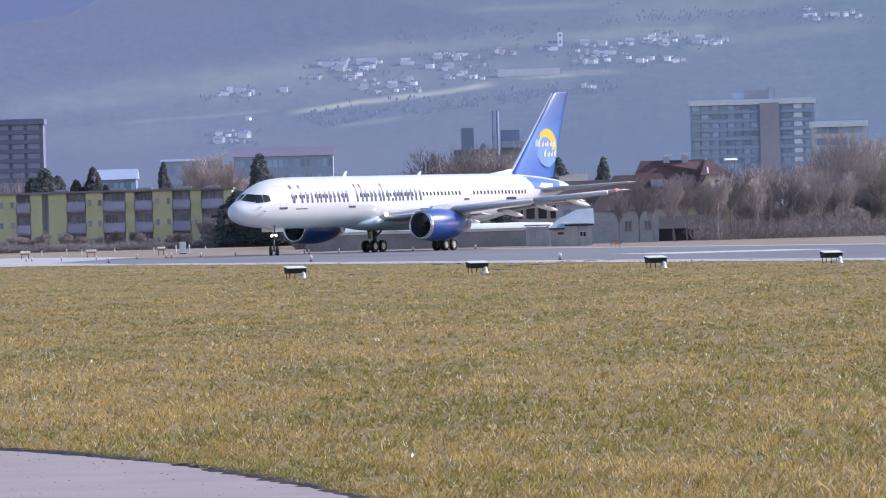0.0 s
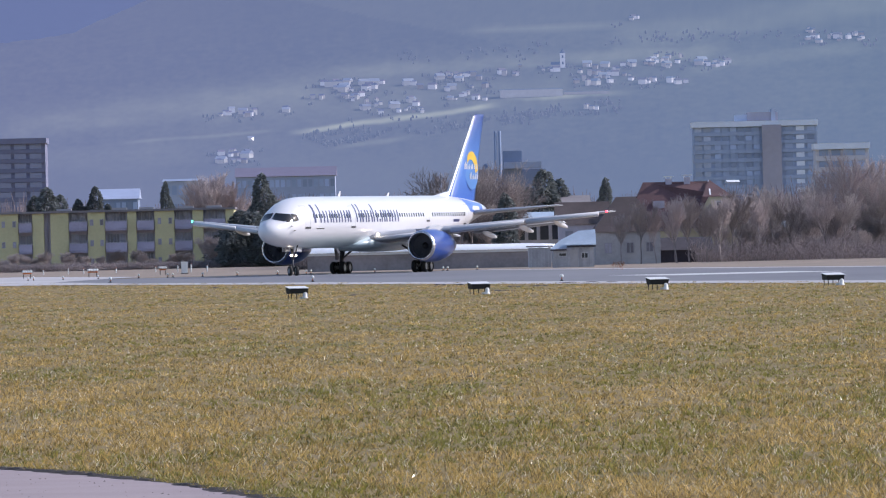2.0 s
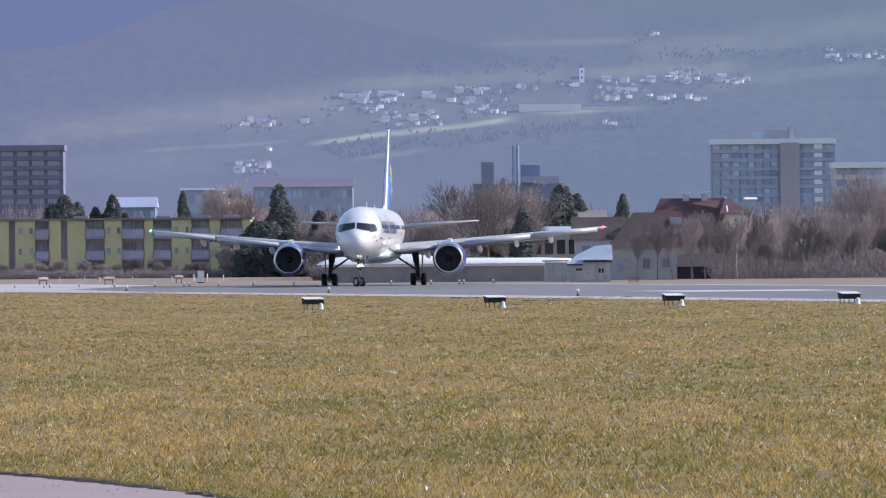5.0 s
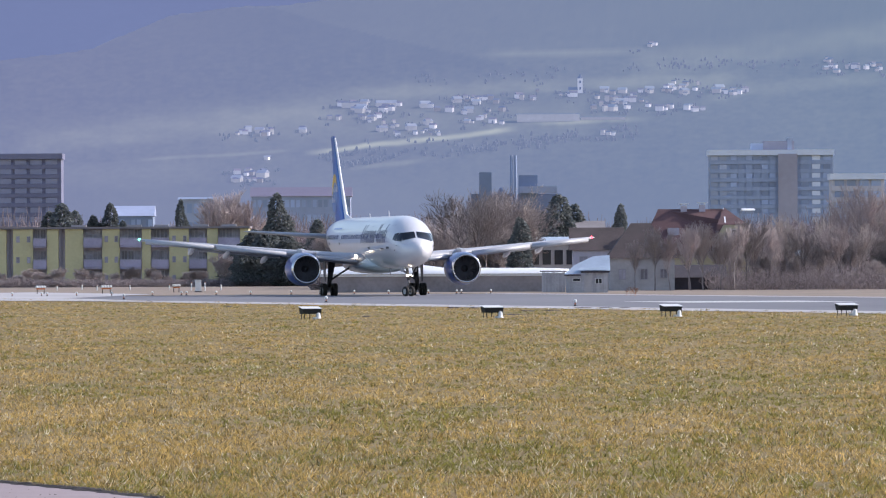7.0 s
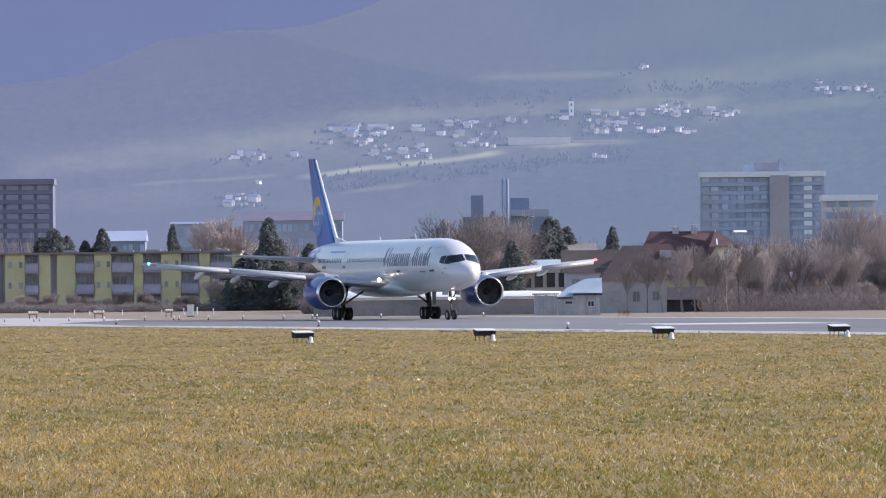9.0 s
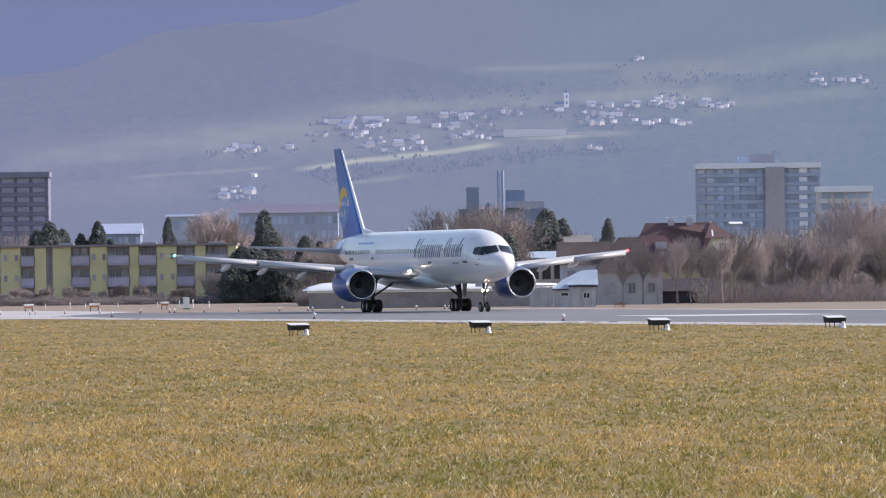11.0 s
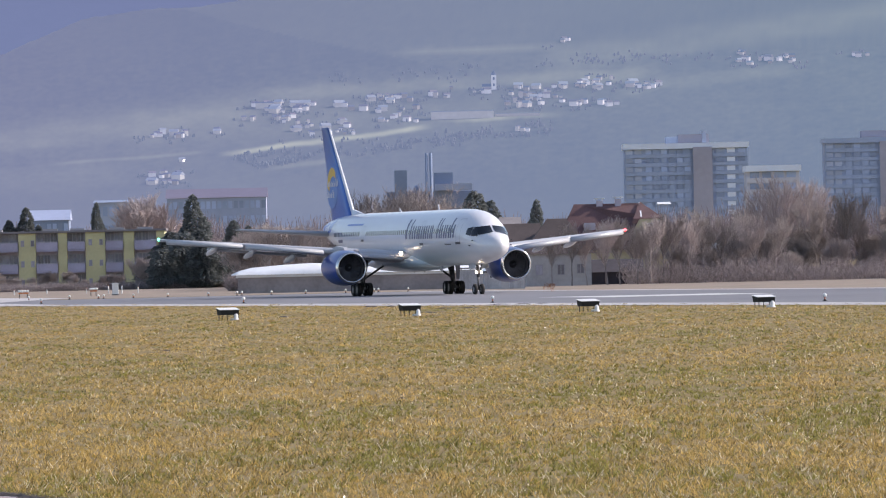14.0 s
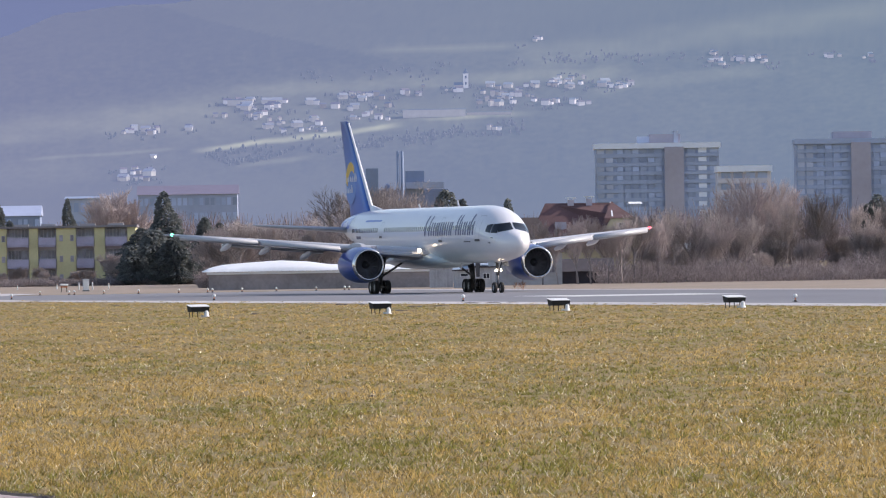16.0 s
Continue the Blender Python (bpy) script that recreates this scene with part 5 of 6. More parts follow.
def at_home(src, x, y, turn=0):
    src.matrix_basis = pose(x, y, 0, 0, 0, turn)
    return src


RB, BT = M["bark"], M["twig"]
t1 = at_home(bare_tree("bare_tree", "tall bare deciduous tree with spreading grey-brown twigs", 9.6, 0.72, 1, RB, BT), 4.4, 760)
t2 = at_home(bare_tree("bare_tree", "bare winter tree with upright brown twigs", 8.6, 0.42, 2, RB, BT), 46.2, 705, 40)
t3 = at_home(bare_tree("bare_tree", "bare winter tree with fine brown twigs", 7.4, 0.5, 3, RB, BT), 31.2, 708, 80)
t4 = at_home(bare_tree("bare_tree", "reddish bare tree with dense upright twigs", 10.6, 0.38, 4, RB, M["birch_twig"]), 40.6, 712, 10)
b1 = at_home(bare_tree("bare_bush", "leafless brown bush at the airfield fence", 4.2, 0.6, 5, RB, BT, 4, 0.7, slim=0.0022), 30.0, 697)
b2 = at_home(bare_tree("bare_bush", "leafless grey-brown thicket bush", 3.4, 0.7, 6, RB, BT, 5, 0.7, slim=0.0024), 33.5, 696)
b3 = at_home(bare_tree("bare_bush", "tall leafless bush with dark stems", 5.4, 0.48, 7, RB, BT, 4, 0.7, slim=0.002), 36.0, 699)
birch = at_home(bare_tree("birch_tree", "bare birch with white trunk and reddish twigs", 12.6, 0.34, 9, M["birch_bark"], M["birch_twig"], 1, 0.9, 4, 0.4, 0.0024), -27.6, 962)
for x, y, k, s in ((-29.2, 965, 60, 0.9), (-26.2, 966, 150, 0.93), (-24.9, 968, 220, 0.74), (-30.5, 970, 300, 0.7), (-28.3, 968, 20, 0.97), (-27.0, 970, 110, 0.88)):
    place(birch, x, y, k, s)

rng = random.Random(21)
# the belt of bare trees and bushes past the runway end
for k in range(40):
    x = 24.5 + 36 * (k + rng.random()) / 40
    y = rng.uniform(690, 740)
    src = rng.choice((b1, b2, b3, b3, t3, t2))
    place(src, x, y, rng.uniform(0, 360), rng.uniform(0.6, 1.05) * (0.8 if src in (t2, t3) else 1.0), group="bare bushes at the airfield fence")
for x, y, src, s in ((22.0, 735, t3, 0.85), (27.5, 712, t3, 0.75), (33.0, 715, t2, 0.8), (35.2, 706, t3, 0.95), (37.6, 722, t2, 0.85), (41.8, 716, t4, 0.95), (43.6, 710, t2, 0.9),
                     (39.4, 720, t4, 0.9), (48.6, 718, t3, 1.05), (50.5, 708, t2, 0.85), (53.0, 720, t3, 1.1), (56.5, 712, t2, 0.9), (45.2, 728, t4, 0.95), (43.0, 722, t4, 0.8),
                     (17.4, 676, t2, 0.55), (19.2, 675, t2, 0.7), (20.6, 676, t4, 0.5), (22.4, 674, t4, 0.58), (23.6, 676, t2, 0.75), (26.6, 680, t4, 0.6), (27.8, 682, t2, 0.8), (24.0, 700, t2, 0.72), (22.8, 690, t2, 0.62), (26.0, 702, t2, 0.66), (25.2, 676, t3, 0.75),
                     (28.6, 684, t2, 0.7), (30.4, 690, t4, 0.62), (33.6, 688, t3, 0.8), (36.8, 690, t2, 0.75), (38.4, 688, t3, 0.85), (59, 716, t1, 0.9)):
    place(src, x, y, rng.uniform(0, 360), s, group="bare trees past the runway end")
# the belt behind the aeroplane
for k in range(46):
    x = -12.5 + 21.5 * (k + rng.random()) / 46
    src = rng.choice((t1, t2, t3, b3, b1, b3))
    hgt = {t1: 0.62, t2: 0.72, t3: 0.8}.get(src, 1.25)
    place(src, x, rng.uniform(745, 860), rng.uniform(0, 360), hgt * rng.uniform(0.8, 1.1), group="bare trees behind the runway")
for x, y, s in ((1.8, 764, 1.08), (6.4, 762, 1.12), (8.2, 765, 0.95), (-1.0, 780, 0.85), (3.4, 756, 1.1), (5.2, 770, 1.05)):
    place(t1, x, y, rng.uniform(0, 360), s, group="bare trees behind the runway")
# low bushes in front of the yellow flats
for k in range(40):
    x = -62 + 50 * (k + rng.random()) / 40
    place(rng.choice((b1, b2)), x, rng.uniform(868, 890), rng.uniform(0, 360), rng.uniform(0.4, 0.62) if x < -27 else rng.uniform(0.7, 1.0), group="bushes before the flats")

c1 = at_home(conifer("tall dark green spruce with dense drooping branches", 11.6, 3.3, 1, M["needle"], 0.35, 0.62, 4200), -21.0, 940)
c2 = at_home(conifer("dark ragged pine beside the sheds", 6.8, 1.7, 2, M["needle"], 0.5, 0.55, 2600), 7.0, 684)
c3 = at_home(conifer("dark broad conifer with ragged outline", 10.0, 3.6, 3, M["needle"], 0.45, 0.6, 4600), 12.5, 800)
c4 = at_home(conifer("broad dark evergreen bush with rounded top", 6.4, 3.3, 8, M["needle"], 0.4, 0.42, 4800), -20.6, 866)
for src, x, y, s, sz in ((c1, -51.3, 1000, 1.15, 0.94), (c1, -53.2, 1004, 0.9, 0.85), (c1, -49.8, 1006, 0.9, 0.86), (c1, -47.1, 1000, 0.8, 0.8), (c1, -44.8, 1000, 0.9, 0.94), (c1, -35.3, 1000, 0.6, 0.98),
                         (c1, -43.4, 1006, 0.7, 0.74), (c3, 14.2, 806, 0.85, 0.9), (c3, 10.9, 803, 0.7, 0.82), (c1, 20.3, 850, 0.55, 0.8), (c1, -19.4, 900, 1.2, 0.6), (c1, -22.6, 890, 1.2, 0.58),
                         (c4, -18.2, 862, 0.85, 0.85), (c4, -22.9, 864, 0.75, 0.72), (c4, -16.2, 866, 0.6, 0.55), (c3, 55.0, 760, 0.8, 0.75), (c3, 56.4, 765, 0.9, 0.85),
                         (c1, -16.2, 960, 0.9, 0.72), (c1, -14.4, 965, 0.8, 0.66)):
    place(src, x, y, rng.uniform(0, 360), s, sz, "dark conifers")


M["scrub"] = material("scrub_stems", (0.42, 0.365, 0.365), 0.9, second=(0.30, 0.26, 0.265), vary=0.3, scale=0.12, fine=1.5, island=0.4)


let_light_through(M["scrub"], 0.4)
let_light_through(M["twig"], 0.45)


def thicket(name, x0, x1, y0, y1, hgt, n, seed, label):
    """Low leafless scrub too dense to count."""
    rng = random.Random(seed)
    vs, fs = [], []
    for k in range(n):
        x, y = rng.uniform(x0, x1), rng.uniform(y0, y1)
        top = hgt * (0.3 + 0.7 * rng.random() ** 1.5) * (0.85 + 0.7 * noise.noise((x * 0.25, seed, 0.0)))
        p = Vector((x, y, 0))
        for j in range(3):
            q = p + Vector((rng.uniform(-0.35, 0.35), rng.uniform(-0.3, 0.3), top / 3))
            lump(vs, fs, p, q, 0.02, 0.016)
            for _ in range(2):
                lump(vs, fs, q, q + Vector((rng.uniform(-0.5, 0.5), rng.uniform(-0.4, 0.4), rng.uniform(0.05, 0.6))), 0.014, 0.008)
            p = q
    tagged(new(name, mesh_from(name, vs, fs, M["scrub"])), label, "scrub", kind="stuff")


thicket("scrub", 24.5, 62, 678, 704, 2.3, 3600, 3, "dense leafless grey-brown scrub at the airfield edge")
thicket("scrub", -64, -14, 862, 868, 0.85, 3600, 4, "low leafless hedge before the flats")
thicket("scrub", -13.2, 9, 735, 742, 2.2, 3600, 5, "leafless scrub behind the runway end")
# a single russet bush at the runway edge
russet = bare_tree("dry_shrub", "small russet dry shrub beside the runway", 0.75, 0.8, 12, M["orange"], material("russet_twigs", (0.28, 0.13, 0.06), 0.9, island=0.3), 5, 0.9, 3)
at_home(russet, 14.6, 572)


def far_wood():
    """Distant leafless woods between the town's roofs, too far to count."""
    rng = random.Random(31)
    vs, fs = [], []
    for k in range(620):
        x, y = rng.uniform(-70, 110), rng.uniform(1020, 1180)
        hgt = rng.uniform(6.5, 10.2) + 2.0 * noise.noise((x * 0.06, 3.0, 0.0))
        for j in range(46):
            a = rng.uniform(0, math.tau)
            r = rng.uniform(0.2, 2.6)
            z0 = hgt * rng.uniform(0.1, 0.6)
            lump(vs, fs, Vector((x + math.cos(a) * r * 0.3, y + math.sin(a) * r * 0.3, z0)), Vector((x + math.cos(a) * r, y + math.sin(a) * r, min(hgt, z0 + hgt * rng.uniform(0.2, 0.5)))), 0.07, 0.025)
    tagged(new("far_woods", mesh_from("far_woods", vs, fs, M["far_twig"])), "distant belt of leafless brown woods", "woods", kind="stuff")


M["far_twig"] = material("distant_twigs", (0.27, 0.22, 0.235), 0.9, vary=0.2, scale=0.1, fine=1)
far_wood()
let_light_through(M["needle"], 0.4)


# ---------------------------------------------------------------- the far mountainside and its village
RIDGE = [(-400, 30), (-80, 27), (-59, 27.6), (-47, 28.9), (-42, 31.2), (-36.8, 33.3), (-29.5, 34.5), (-22.5, 34.8), (-16, 35.4), (-8, 38), (0, 43), (10, 50), (30, 62), (80, 72), (400, 75)]


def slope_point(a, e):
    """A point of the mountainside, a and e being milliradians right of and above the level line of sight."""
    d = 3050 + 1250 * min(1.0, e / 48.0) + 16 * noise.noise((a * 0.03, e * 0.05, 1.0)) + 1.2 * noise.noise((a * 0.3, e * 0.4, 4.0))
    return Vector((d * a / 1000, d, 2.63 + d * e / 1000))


def haze_backdrop_material(name, base, glow, strength):
    """Far ground, kilometres of bright winter haze put into its surface as emission."""
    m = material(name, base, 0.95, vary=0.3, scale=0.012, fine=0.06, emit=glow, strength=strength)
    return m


# open ground on the slope: from, to (right), height at either end, half height, strength
OPEN_BANDS = [(-58, -12, 16.0, 21.2, 1.7, 0.17), (-14, 42, 22.7, 24.8, 0.9, 0.22), (4, 28, 27.9, 28.5, 0.45, 0.24), (-42, -19, 14.0, 15.3, 0.22, 0.22),
              (-19, 10.5, 14.8, 18.0, 0.36, 0.78), (10, 28, 18.7, 19.3, 0.36, 0.50), (-32, 22, 18.0, 19.8, 2.4, 0.12), (24, 84, 26.2, 33.5, 1.7, 0.20),
              (-13, -1, 12.6, 14.0, 0.35, 0.24), (34, 62, 22.3, 25.0, 0.9, 0.15), (-70, -30, 11.5, 12.5, 1.6, 0.08)]


def meadow_share(a, e):
    """How much of the ground is open meadow rather than wood."""
    wob = 0.45 * noise.noise((a * 0.16, e * 0.2, 1.0)) + 0.12 * noise.noise((a * 0.9, e * 0.5, 6.0))
    s = 0.09 + 0.04 * noise.noise((a * 0.07, e * 0.16, 2.0))
    for a0, a1, e0, e1, half, strength in OPEN_BANDS:
        u = (a - a0) / (a1 - a0)
        ends = min(1.0, max(0.0, min(a - a0, a1 - a) / 4.0))
        if ends:
            off = (e - (e0 + (e1 - e0) * u) - wob * min(1.0, half * 1.5)) / half
            s += strength * ends * math.exp(-abs(off) ** 3) * (0.85 + 0.5 * noise.noise((a * 0.2, e * 0.6, 7.0)))
    dome = float(np.interp(a, [-90, -47, -37, -29.5, -22.5, -16, -8, 0, 14], [27.5, 29, 33.4, 34.6, 34.4, 32.4, 30.4, 28.6, 25.4]))
    foot = float(np.interp(a, [-90, -50, -20, 0, 14], [17, 19, 22.5, 24.5, 25]))
    if foot < e < dome:
        s *= max(0.35, 1 - (e - foot) / 3.0)       # the wooded dome
    if a > 12:
        s *= float(np.interp(e, [12, 19], [0.6, 1.0]))
    s += (0.05 * noise.noise((a * 0.5, e * 1.1, 5.0)) + 0.06 * noise.noise((a * 1.3, e * 2.4, 5.0))) * float(np.interp(e, [8, 14, 26, 32], [0.4, 1.0, 1.0, 0.4]))
    return min(1.0, max(0.0, s))


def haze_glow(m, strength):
    """Adds haze to a surface as emission, violet in the valley's west, bluer east."""
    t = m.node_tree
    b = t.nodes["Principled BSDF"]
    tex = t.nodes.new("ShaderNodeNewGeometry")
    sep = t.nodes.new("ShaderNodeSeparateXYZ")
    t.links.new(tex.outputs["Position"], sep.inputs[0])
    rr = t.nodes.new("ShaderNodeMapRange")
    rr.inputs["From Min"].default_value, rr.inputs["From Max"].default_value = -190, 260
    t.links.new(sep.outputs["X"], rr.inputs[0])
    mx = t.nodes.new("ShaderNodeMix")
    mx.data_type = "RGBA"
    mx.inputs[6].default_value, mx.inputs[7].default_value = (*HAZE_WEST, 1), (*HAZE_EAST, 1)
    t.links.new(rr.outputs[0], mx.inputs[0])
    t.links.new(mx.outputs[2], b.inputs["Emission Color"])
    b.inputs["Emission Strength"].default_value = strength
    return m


def mountainside():
    aa = np.concatenate([np.arange(-400, -78, 12.0), np.arange(-78, 88, 0.42), np.arange(88, 401, 12.0)])
    low = np.concatenate([np.arange(-0.9, 10, 0.5), np.arange(10, 27.5, 0.17)])
    rows = len(low) + 40
    vs, fs, share = [], [], []
    for a in aa:
        top = float(np.interp(a, [r[0] for r in RIDGE], [r[1] for r in RIDGE]))
        top += 0.5 * noise.noise((a * 0.12, 0.0, 3.0)) + 0.15 * noise.noise((a * 0.9, 0.0, 3.0))
        for e in [float(v) for v in low] + [27.5 + (top - 27.5) * k / 39 for k in range(40)]:
            vs.append(slope_point(float(a), e))
            share.append(meadow_share(float(a), e))
    for i in range(len(aa) - 1):
        for k in range(rows - 1):
            p = i * rows + k
            fs.append((p, p + rows, p + rows + 1, p + 1))
    me = bpy.data.meshes.new("mountainside")
    me.from_pydata([tuple(v) for v in vs], [], fs)
    at = me.attributes.new("meadow", "FLOAT", "POINT")
    at.data.foreach_set("value", np.array(share, dtype=np.float32))
    m = bpy.data.materials.new("hazy_mountainside")
    m.use_nodes = True
    t = m.node_tree
    b = t.nodes["Principled BSDF"]
    b.inputs["Roughness"].default_value = 0.95
    q = t.nodes.new("ShaderNodeAttribute")
    q.attribute_name = "meadow"
    mx = t.nodes.new("ShaderNodeMix")
    mx.data_type = "RGBA"
    mx.inputs[6].default_value, mx.inputs[7].default_value = (0.022, 0.028, 0.034, 1), (0.27, 0.27, 0.165, 1)
    t.links.new(q.outputs["Fac"], mx.inputs[0])
    t.links.new(mx.outputs[2], b.inputs["Base Color"])
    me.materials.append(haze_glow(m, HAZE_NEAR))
    for p in me.polygons:
        p.use_smooth = True
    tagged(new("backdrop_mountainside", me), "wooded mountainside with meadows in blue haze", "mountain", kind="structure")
    # the higher range behind
    vs, fs = [], []
    cols = np.arange(-900, 901, 12.0)
    for a in cols:
        for k in range(30):
            e = 90 * k / 29
            d = 4650 + 120 * noise.noise((a * 0.02, e * 0.05, 8.0))
            y = d * math.cos(a / 1000)
            vs.append(Vector((d * math.sin(a / 1000), y, 2.63 + d * e / 1000 * (1 + 0.15 * noise.noise((a * 0.01, 2.0, 1.0))))))
    for i in range(len(cols) - 1):
        for k in range(29):
            p = i * 30 + k
            fs.append((p, p + 30, p + 31, p + 1))
    me = bpy.data.meshes.new("far_range")
    me.from_pydata([tuple(v) for v in vs], [], fs)
    me.materials.append(haze_backdrop_material("hazy_far_range", (0.05, 0.055, 0.07), (0.092, 0.120, 0.222), HAZE_FAR))
    for p in me.polygons:
        p.use_smooth = True
    tagged(new("backdrop_far_range", me), "higher mountain range fading into blue haze", "mountain", kind="structure")


# haze colours and strengths that far surfaces emit
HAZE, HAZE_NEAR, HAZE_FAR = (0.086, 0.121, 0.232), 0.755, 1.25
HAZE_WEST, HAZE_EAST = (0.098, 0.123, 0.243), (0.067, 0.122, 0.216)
mountainside()


# haze in front of walls, roofs and trees is painted in as emission
V = dict(wall=[material("village_wall_hazed_" + n, c, 0.8, vary=0.15, scale=0.3, fine=2, piece=0.3, emit=(0.165, 0.185, 0.265), strength=glow) for n, glow, c in (("white", 1.1, (0.35, 0.34, 0.33)), ("cream", 0.95, (0.22, 0.215, 0.20)), ("grey", 0.78, (0.13, 0.13, 0.14)))],
         roof=[haze_glow(material("village_roof_hazed_" + n, c, 0.9, vary=0.1, scale=0.3, fine=2, piece=0.3), 1.0) for n, c in (("slate", (0.05, 0.05, 0.055)), ("clay", (0.10, 0.07, 0.06)), ("frosted", (0.17, 0.175, 0.18)))],
         wood=material("village_trees_hazed", (0.05, 0.055, 0.05), 0.95, vary=0.3, scale=0.2, fine=1, island=0.3, emit=(0.098, 0.128, 0.212), strength=1.08))


def village_meshes(w, hgt, wall, roof):
    a = mesh_of(boxes((-w / 2, w / 2, -w * 0.4, w * 0.4, -1.2, hgt)), "wall", wall)
    bm = prism(bmesh.new(), [(-w * 0.55, -w * 0.46, hgt), (-w * 0.55, w * 0.46, hgt), (-w * 0.55, 0, hgt + w * 0.3)], (w * 1.1, 0, 0))
    bmesh.ops.recalc_face_normals(bm, faces=bm.faces)
    return a, mesh_of(bm, "roof", roof)


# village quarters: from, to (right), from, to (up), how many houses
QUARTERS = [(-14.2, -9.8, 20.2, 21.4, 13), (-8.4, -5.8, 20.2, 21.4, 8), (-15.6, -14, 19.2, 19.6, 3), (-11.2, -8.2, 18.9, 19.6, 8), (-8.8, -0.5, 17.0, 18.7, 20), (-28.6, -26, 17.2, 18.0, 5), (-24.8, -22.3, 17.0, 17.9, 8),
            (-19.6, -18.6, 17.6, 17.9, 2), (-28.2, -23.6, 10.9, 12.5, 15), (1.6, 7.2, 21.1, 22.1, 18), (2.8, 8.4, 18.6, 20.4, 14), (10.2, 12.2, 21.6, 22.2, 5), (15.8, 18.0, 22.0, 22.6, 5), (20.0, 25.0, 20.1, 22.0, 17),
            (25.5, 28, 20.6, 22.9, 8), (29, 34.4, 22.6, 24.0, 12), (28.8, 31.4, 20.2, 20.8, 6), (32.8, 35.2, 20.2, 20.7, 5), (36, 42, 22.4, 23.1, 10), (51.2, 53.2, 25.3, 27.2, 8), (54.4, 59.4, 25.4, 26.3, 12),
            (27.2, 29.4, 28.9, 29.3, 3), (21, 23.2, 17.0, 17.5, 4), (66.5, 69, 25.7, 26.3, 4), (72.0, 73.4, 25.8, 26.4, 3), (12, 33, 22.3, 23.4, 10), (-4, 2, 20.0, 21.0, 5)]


def village():
    rng = random.Random(17)
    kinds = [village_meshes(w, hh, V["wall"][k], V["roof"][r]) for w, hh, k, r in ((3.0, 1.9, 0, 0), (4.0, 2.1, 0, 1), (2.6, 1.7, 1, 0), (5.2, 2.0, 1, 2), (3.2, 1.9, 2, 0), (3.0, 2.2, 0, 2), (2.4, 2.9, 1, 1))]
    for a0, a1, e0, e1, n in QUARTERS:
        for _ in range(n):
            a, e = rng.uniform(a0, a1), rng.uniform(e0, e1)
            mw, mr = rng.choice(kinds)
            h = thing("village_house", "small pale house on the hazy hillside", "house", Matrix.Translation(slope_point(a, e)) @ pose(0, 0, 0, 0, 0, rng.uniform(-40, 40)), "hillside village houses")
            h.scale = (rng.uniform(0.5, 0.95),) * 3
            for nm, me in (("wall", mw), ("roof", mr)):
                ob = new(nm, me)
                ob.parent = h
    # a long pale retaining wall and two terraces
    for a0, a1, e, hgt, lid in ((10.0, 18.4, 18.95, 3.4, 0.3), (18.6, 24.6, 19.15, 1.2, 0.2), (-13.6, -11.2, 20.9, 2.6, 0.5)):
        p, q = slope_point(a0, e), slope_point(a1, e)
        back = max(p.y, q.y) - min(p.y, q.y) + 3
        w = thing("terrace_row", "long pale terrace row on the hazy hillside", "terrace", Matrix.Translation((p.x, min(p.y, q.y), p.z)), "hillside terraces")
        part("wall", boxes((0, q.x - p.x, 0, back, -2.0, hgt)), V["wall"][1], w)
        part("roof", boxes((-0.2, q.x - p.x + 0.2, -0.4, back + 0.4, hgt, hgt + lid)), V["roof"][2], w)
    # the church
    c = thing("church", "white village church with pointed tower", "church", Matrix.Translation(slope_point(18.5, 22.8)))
    part("tower", boxes((-1.25, 1.25, -1.2, 1.2, -2, 7.0)), V["wall"][0], c, "white tower")
    for z in (1.5, 4.6):
        part("window", boxes((-0.4, 0.4, -1.26, -1.2, z, z + 1.3)), V["roof"][0], c, "dark tower opening")
    part("spire", lathe(bmesh.new(), [(7.0, 1.6), (7.8, 1.0), (9.6, 0)], 8, "z"), V["roof"][0], c, "dark spire")
    part("nave", boxes((-5.6, -1.25, -1.4, 1.4, -2, 1.3)), V["wall"][1], c)
    bm = prism(bmesh.new(), [(-5.8, -1.7, 1.3), (-5.8, 1.7, 1.3), (-5.8, 0, 2.8)], (4.6, 0, 0))
    bmesh.ops.recalc_face_normals(bm, faces=bm.faces)
    part("roof", bm, V["roof"][0], c)
    # a villa low on the slope, its window's sun flash painted as emission
    g = thing("villa", "white villa on the hillside, sun flash glowing in its window", "house", Matrix.Translation(slope_point(-23.6, 14.0)))
    part("wall", boxes((-1.5, 1.2, -1.0, 1.0, -0.6, 1.2)), V["wall"][1], g)
    part("roof", prism(bmesh.new(), [(-1.7, -1.2, 1.2), (-1.7, 1.2, 1.2), (-1.7, 0, 1.9)], (3.1, 0, 0)), V["roof"][2], g)
    part("window", boxes((0.3, 1.1, -1.06, -1.0, 0.1, 1.0)), M["flash"], g, "window glowing for the sun's flash")


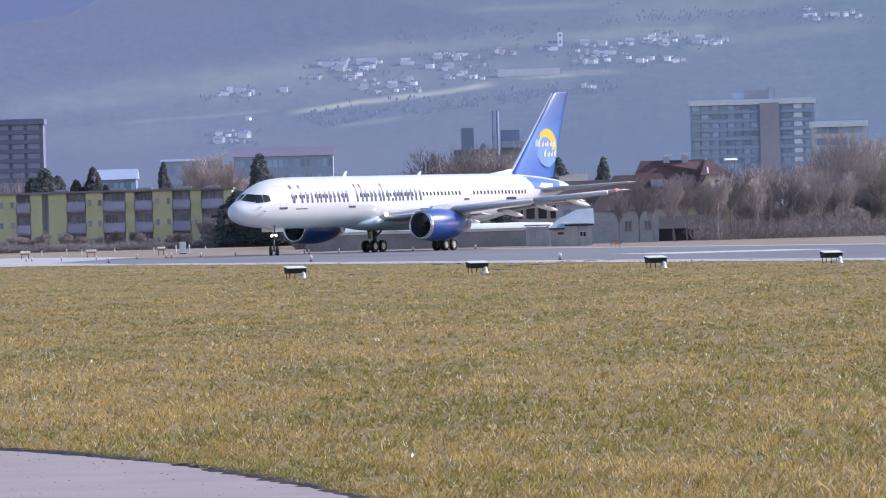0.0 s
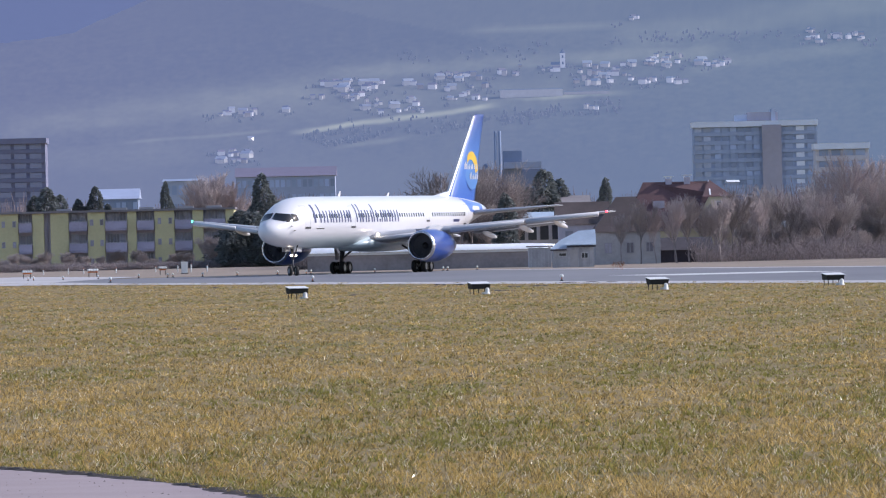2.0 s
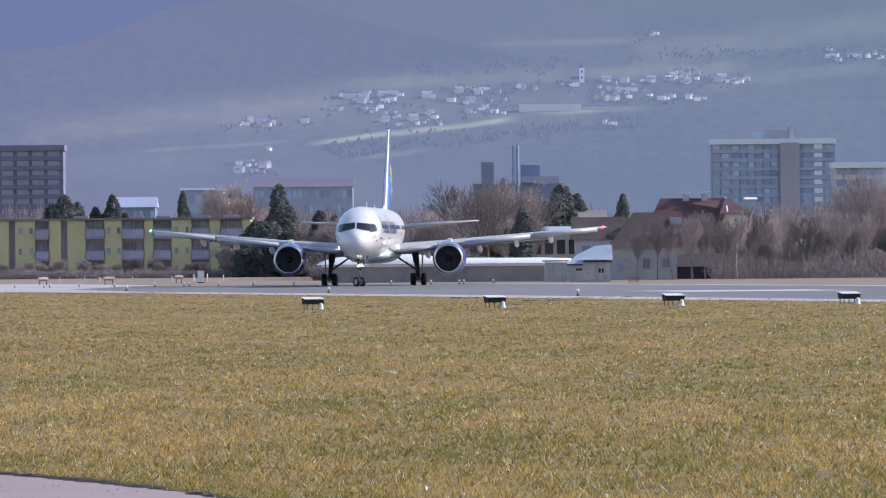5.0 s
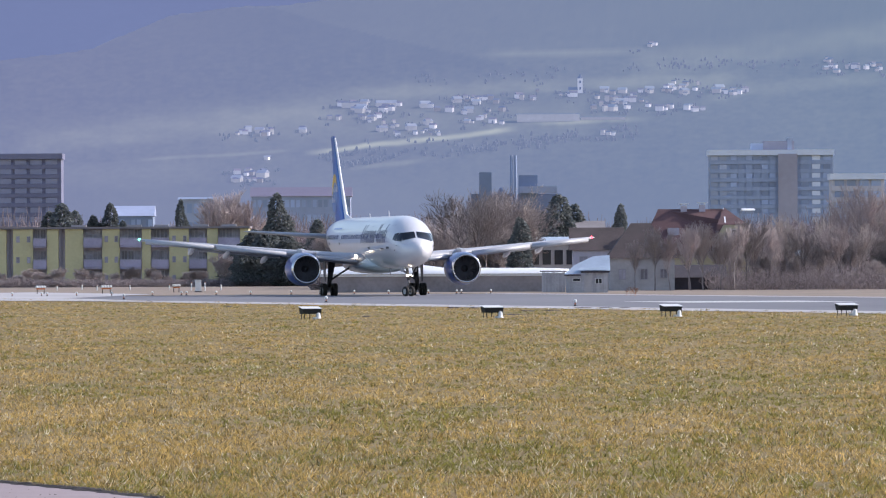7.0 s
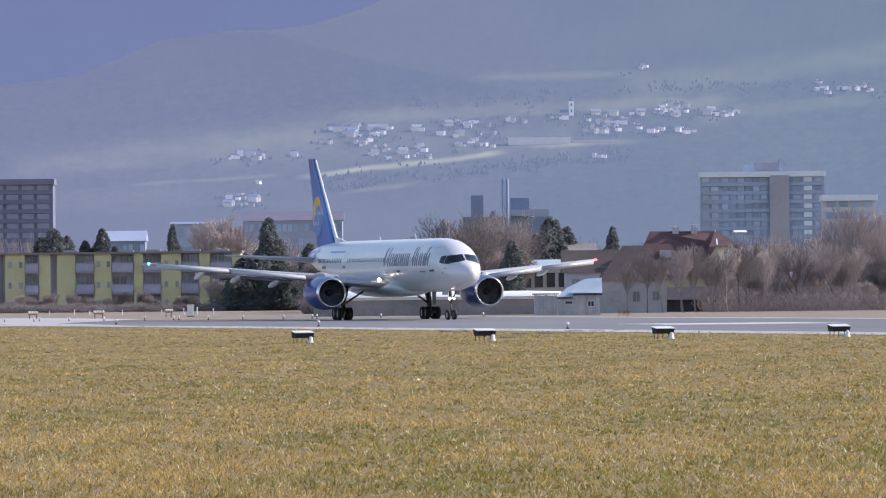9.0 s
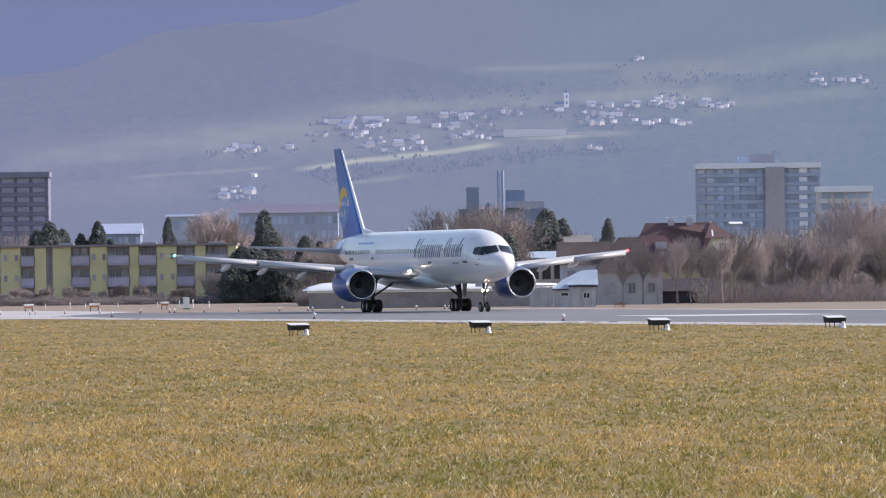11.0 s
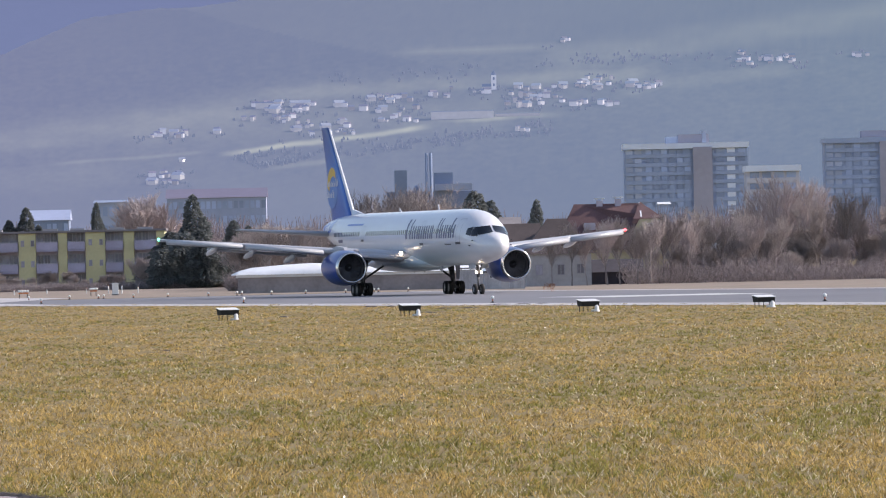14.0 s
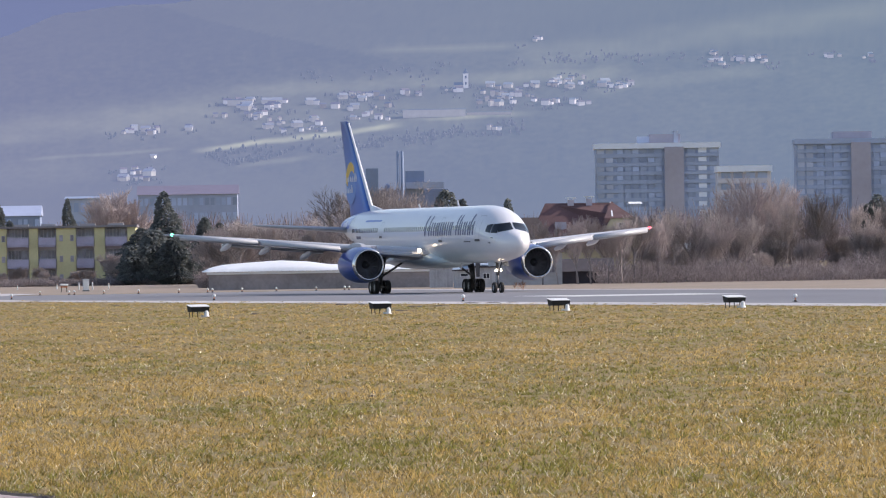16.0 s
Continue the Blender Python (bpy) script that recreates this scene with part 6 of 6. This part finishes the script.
def village_wood():
    """Tree clumps between the houses and along the meadow's lower edge, too far to count."""
    rng = random.Random(8)
    vs, fs = [], []

    def clump(a, e, n, spread, size):
        for _ in range(n):
            p = slope_point(a + rng.gauss(0, spread), e + rng.gauss(0, spread * 0.28))
            r, hh = size * rng.uniform(0.35, 0.8), size * rng.uniform(0.9, 2.0)
            i = len(vs)
            for k in range(5):
                b = k * math.tau / 5 + rng.random()
                vs.append(p + Vector((math.cos(b) * r * rng.uniform(0.7, 1.2), math.sin(b) * r, -0.4)))
            for k in range(5):
                b = k * math.tau / 5 + rng.random()
                vs.append(p + Vector((math.cos(b) * r * 0.8, math.sin(b) * r * 0.8, hh * rng.uniform(0.5, 0.8))))
            vs.append(p + Vector((rng.uniform(-0.2, 0.2), 0, hh)))
            for k in range(5):
                n2 = (k + 1) % 5
                fs.append((i + k, i + n2, i + 5 + n2, i + 5 + k))
                fs.append((i + 5 + k, i + 5 + n2, i + 10))

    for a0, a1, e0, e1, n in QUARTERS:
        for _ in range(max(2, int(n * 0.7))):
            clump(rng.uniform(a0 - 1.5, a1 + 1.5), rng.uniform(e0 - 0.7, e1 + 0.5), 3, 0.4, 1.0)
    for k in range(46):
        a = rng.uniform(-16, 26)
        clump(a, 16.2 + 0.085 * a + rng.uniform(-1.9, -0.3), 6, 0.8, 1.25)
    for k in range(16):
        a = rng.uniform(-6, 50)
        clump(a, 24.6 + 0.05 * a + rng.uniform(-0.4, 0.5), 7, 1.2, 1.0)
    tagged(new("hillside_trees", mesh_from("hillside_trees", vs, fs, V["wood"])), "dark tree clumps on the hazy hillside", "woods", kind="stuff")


# emission stands in for sunlight thrown back by the glass
M["flash"] = material("sun_flash_glow", (0.9, 0.88, 0.85), 0.1, emit=(1.0, 0.95, 0.9), strength=3.0)
village()
village_wood()


# ---------------------------------------------------------------- turf blades
def turf(name, n, y0, y1, seed, size, label):
    rs = np.random.RandomState(seed)
    u = rs.rand(n * 3)
    y = y0 * (y1 / y0) ** u
    x = (rs.rand(n * 3) * 2 - 1) * (0.066 * y + 0.6) + 0.0075 * y
    ex = np.interp(-y, [-p[1] for p in ROAD_EDGE], [p[0] for p in ROAD_EDGE])
    # tufts: keep more blades where a coarse ripple is high
    rip = np.sin(x * 3.1 + 2 * np.sin(y * 0.7)) * np.sin(y * 1.3 + 1.7 * np.sin(x * 1.9)) + 0.8 * np.sin(x * 11.0 + y * 5.0) * np.sin(y * 7.0 - x * 4.0)
    keep = (x > ex + 0.12) & ((x - 8) * VX + (y - 434) * VY < -1.6) & (rs.rand(n * 3) < 0.44 + 0.4 * rip)
    x, y, rip = x[keep][:n], y[keep][:n], rip[keep][:n]
    # a ragged fringe over the edge of the road
    fy = rs.uniform(64, 100, 16000)
    fx = np.interp(-fy, [-p[1] for p in ROAD_EDGE], [p[0] for p in ROAD_EDGE]) + np.abs(rs.randn(16000)) * 0.16 - 0.03
    x, y = np.concatenate([x, fx]), np.concatenate([y, fy])
    m = len(x)
    # two blades in three are gathered into tufts, each with a height and a tone of its own
    nt = m // 16
    ty = y0 * (y1 / y0) ** (rs.rand(nt) ** 1.15)
    tx = (rs.rand(nt) * 2 - 1) * (0.066 * ty + 0.6) + 0.0075 * ty
    ok = (tx > np.interp(-ty, [-p[1] for p in ROAD_EDGE], [p[0] for p in ROAD_EDGE]) + 0.15) & ((tx - 8) * VX + (ty - 434) * VY < -1.8)
    tx, ty = tx[ok], ty[ok]
    own = rs.randint(0, len(tx), m)
    tufted = rs.rand(m) < 0.66
    tufted[-16000:] = False
    grow, tone = rs.rand(len(tx)) ** 1.6, rs.rand(len(tx))
    wide = (0.014 + 0.026 * grow) * (ty / 80.0) ** 0.6
    x = np.where(tufted, tx[own] + rs.randn(m) * wide[own], x)
    y = np.where(tufted, ty[own] + rs.randn(m) * wide[own], y)
    s = size * (80.0 / y) ** 0.22
    hgt = s * (0.012 + 0.035 * rs.rand(m) ** 2) + np.where(tufted, s * grow[own] * (0.035 + 0.085 * rs.rand(m)), 0)
    hgt[-16000:] *= 1.7
    w = 0.0058 * (y / 80.0) ** 0.75 * (0.5 + 0.9 * rs.rand(m))
    # near-white blades stand in for sun sparkle on the grass
    pale = (rs.rand(m) < 0.045) | (tufted & (tone[own] > 0.93) & (rs.rand(m) < 0.3))
    ang, lean = rs.rand(m) * math.tau, hgt * (0.3 + 1.2 * rs.rand(m))
    la = rs.rand(m) * math.tau
    co = np.empty((m, 3, 3), dtype=np.float32)
    dx, dy = np.cos(ang) * w, np.sin(ang) * w
    co[:, 0] = np.stack([x - dx, y - dy, np.zeros(m)], 1)
    co[:, 1] = np.stack([x + dx, y + dy, np.zeros(m)], 1)
    co[:, 2] = np.stack([x + np.cos(la) * lean, y + np.sin(la) * lean, hgt], 1)
    me = bpy.data.meshes.new(name)
    me.vertices.add(m * 3)
    me.vertices.foreach_set("co", co.ravel())
    me.loops.add(m * 3)
    me.loops.foreach_set("vertex_index", np.arange(m * 3, dtype=np.int32))
    me.polygons.add(m)
    me.polygons.foreach_set("loop_start", np.arange(0, m * 3, 3, dtype=np.int32))
    pick = np.where(tufted, 0.25 * rs.rand(m) + 0.75 * tone[own], rs.rand(m)) + 1.5 * x / y + 0.34 * np.sin(x * 0.55 + 1.3 * np.sin(y * 0.08)) * np.sin(y * 0.13 + 1.0 + np.sin(x * 0.3)) + 0.24 * np.sin(x * 1.7 + y * 0.21) * np.sin(y * 0.41 - x * 0.6)
    me.polygons.foreach_set("material_index", np.where(pale, 3, np.where(pick < 0.40, 0, np.where(pick < 0.66, 1, 2))).astype(np.int32))
    me.update()
    for k in ("blade", "blade_olive", "blade_green", "blade_pale"):
        me.materials.append(M[k])
    tagged(new(name, me), label, "grass", kind="stuff")


M["blade_olive"] = material("olive_grass_blade", (0.39, 0.27, 0.075), 0.42, vary=0.2, scale=0.6, fine=4, island=0.75)
# sparkle painted as a near-white blade colour
M["blade_pale"] = material("glint_grass_blade", (0.90, 0.80, 0.58), 0.16, vary=0.1, scale=0.6, fine=4, island=0.3)
M["blade_green"] = material("green_grass_blade", (0.25, 0.23, 0.044), 0.42, vary=0.2, scale=0.6, fine=4, island=0.75)
for k in ("blade", "blade_olive", "blade_green", "blade_pale"):
    let_light_through(M[k], 0.5)
turf("grass", 640000, 64, 585, 3, 1.0, "short winter grass of straw and green blades")


# ---------------------------------------------------------------- what moves
def motions():
    ts = np.array([r[0] for r in TAXI])
    cols = [np.array([r[k] for r in TAXI]) for k in (1, 2, 3)]
    # a smooth curve through the rows
    def at(col, t):
        i = int(np.clip(np.searchsorted(ts, t) - 1, 0, len(ts) - 2))
        def slope(j):
            if j == 0:
                return (col[1] - col[0]) / (ts[1] - ts[0])
            if j == len(ts) - 1:
                return (col[-1] - col[-2]) / (ts[-1] - ts[-2])
            a, b = (col[j] - col[j - 1]) / (ts[j] - ts[j - 1]), (col[j + 1] - col[j]) / (ts[j + 1] - ts[j])
            wa, wb = ts[j + 1] - ts[j], ts[j] - ts[j - 1]
            return (a * wa + b * wb) / (wa + wb)
        dt = ts[i + 1] - ts[i]
        u = (t - ts[i]) / dt
        return float((2 * u ** 3 - 3 * u ** 2 + 1) * col[i] + (u ** 3 - 2 * u ** 2 + u) * dt * slope(i) + (-2 * u ** 3 + 3 * u ** 2) * col[i + 1] + (u ** 3 - u ** 2) * dt * slope(i + 1))
    times = [k * 0.1 for k in range(161)]
    path = [[at(c, t) for c in cols] for t in times]
    walk(JET, [(t, pose(x, y, 0, 0, 0, a)) for t, (x, y, a) in list(zip(times, path))[::2]])
    rolled, steer, total = [], [], 0.0
    for k, t in enumerate(times):
        if k:
            total += math.hypot(path[k][0] - path[k - 1][0], path[k][1] - path[k - 1][1])
        rolled.append(total)
        j0, j1 = max(0, k - 5), min(len(times) - 1, k + 5)
        run = max(0.1, math.hypot(path[j1][0] - path[j0][0], path[j1][1] - path[j0][1]))
        steer.append(max(-50, min(50, math.degrees(math.atan(18.8 * radians(path[j1][2] - path[j0][2]) / run)))))
    for ob, place, r in WHEELS:
        if place is None:
            walk(ob, [(t, pose(18.83, 0, 0, 0, 0, s)) for t, s in list(zip(times, steer))[::5]])
        else:
            walk(ob, [(t, pose(*place, 0, math.degrees(d / r), 0)) for t, d in zip(times, rolled)])


motions()
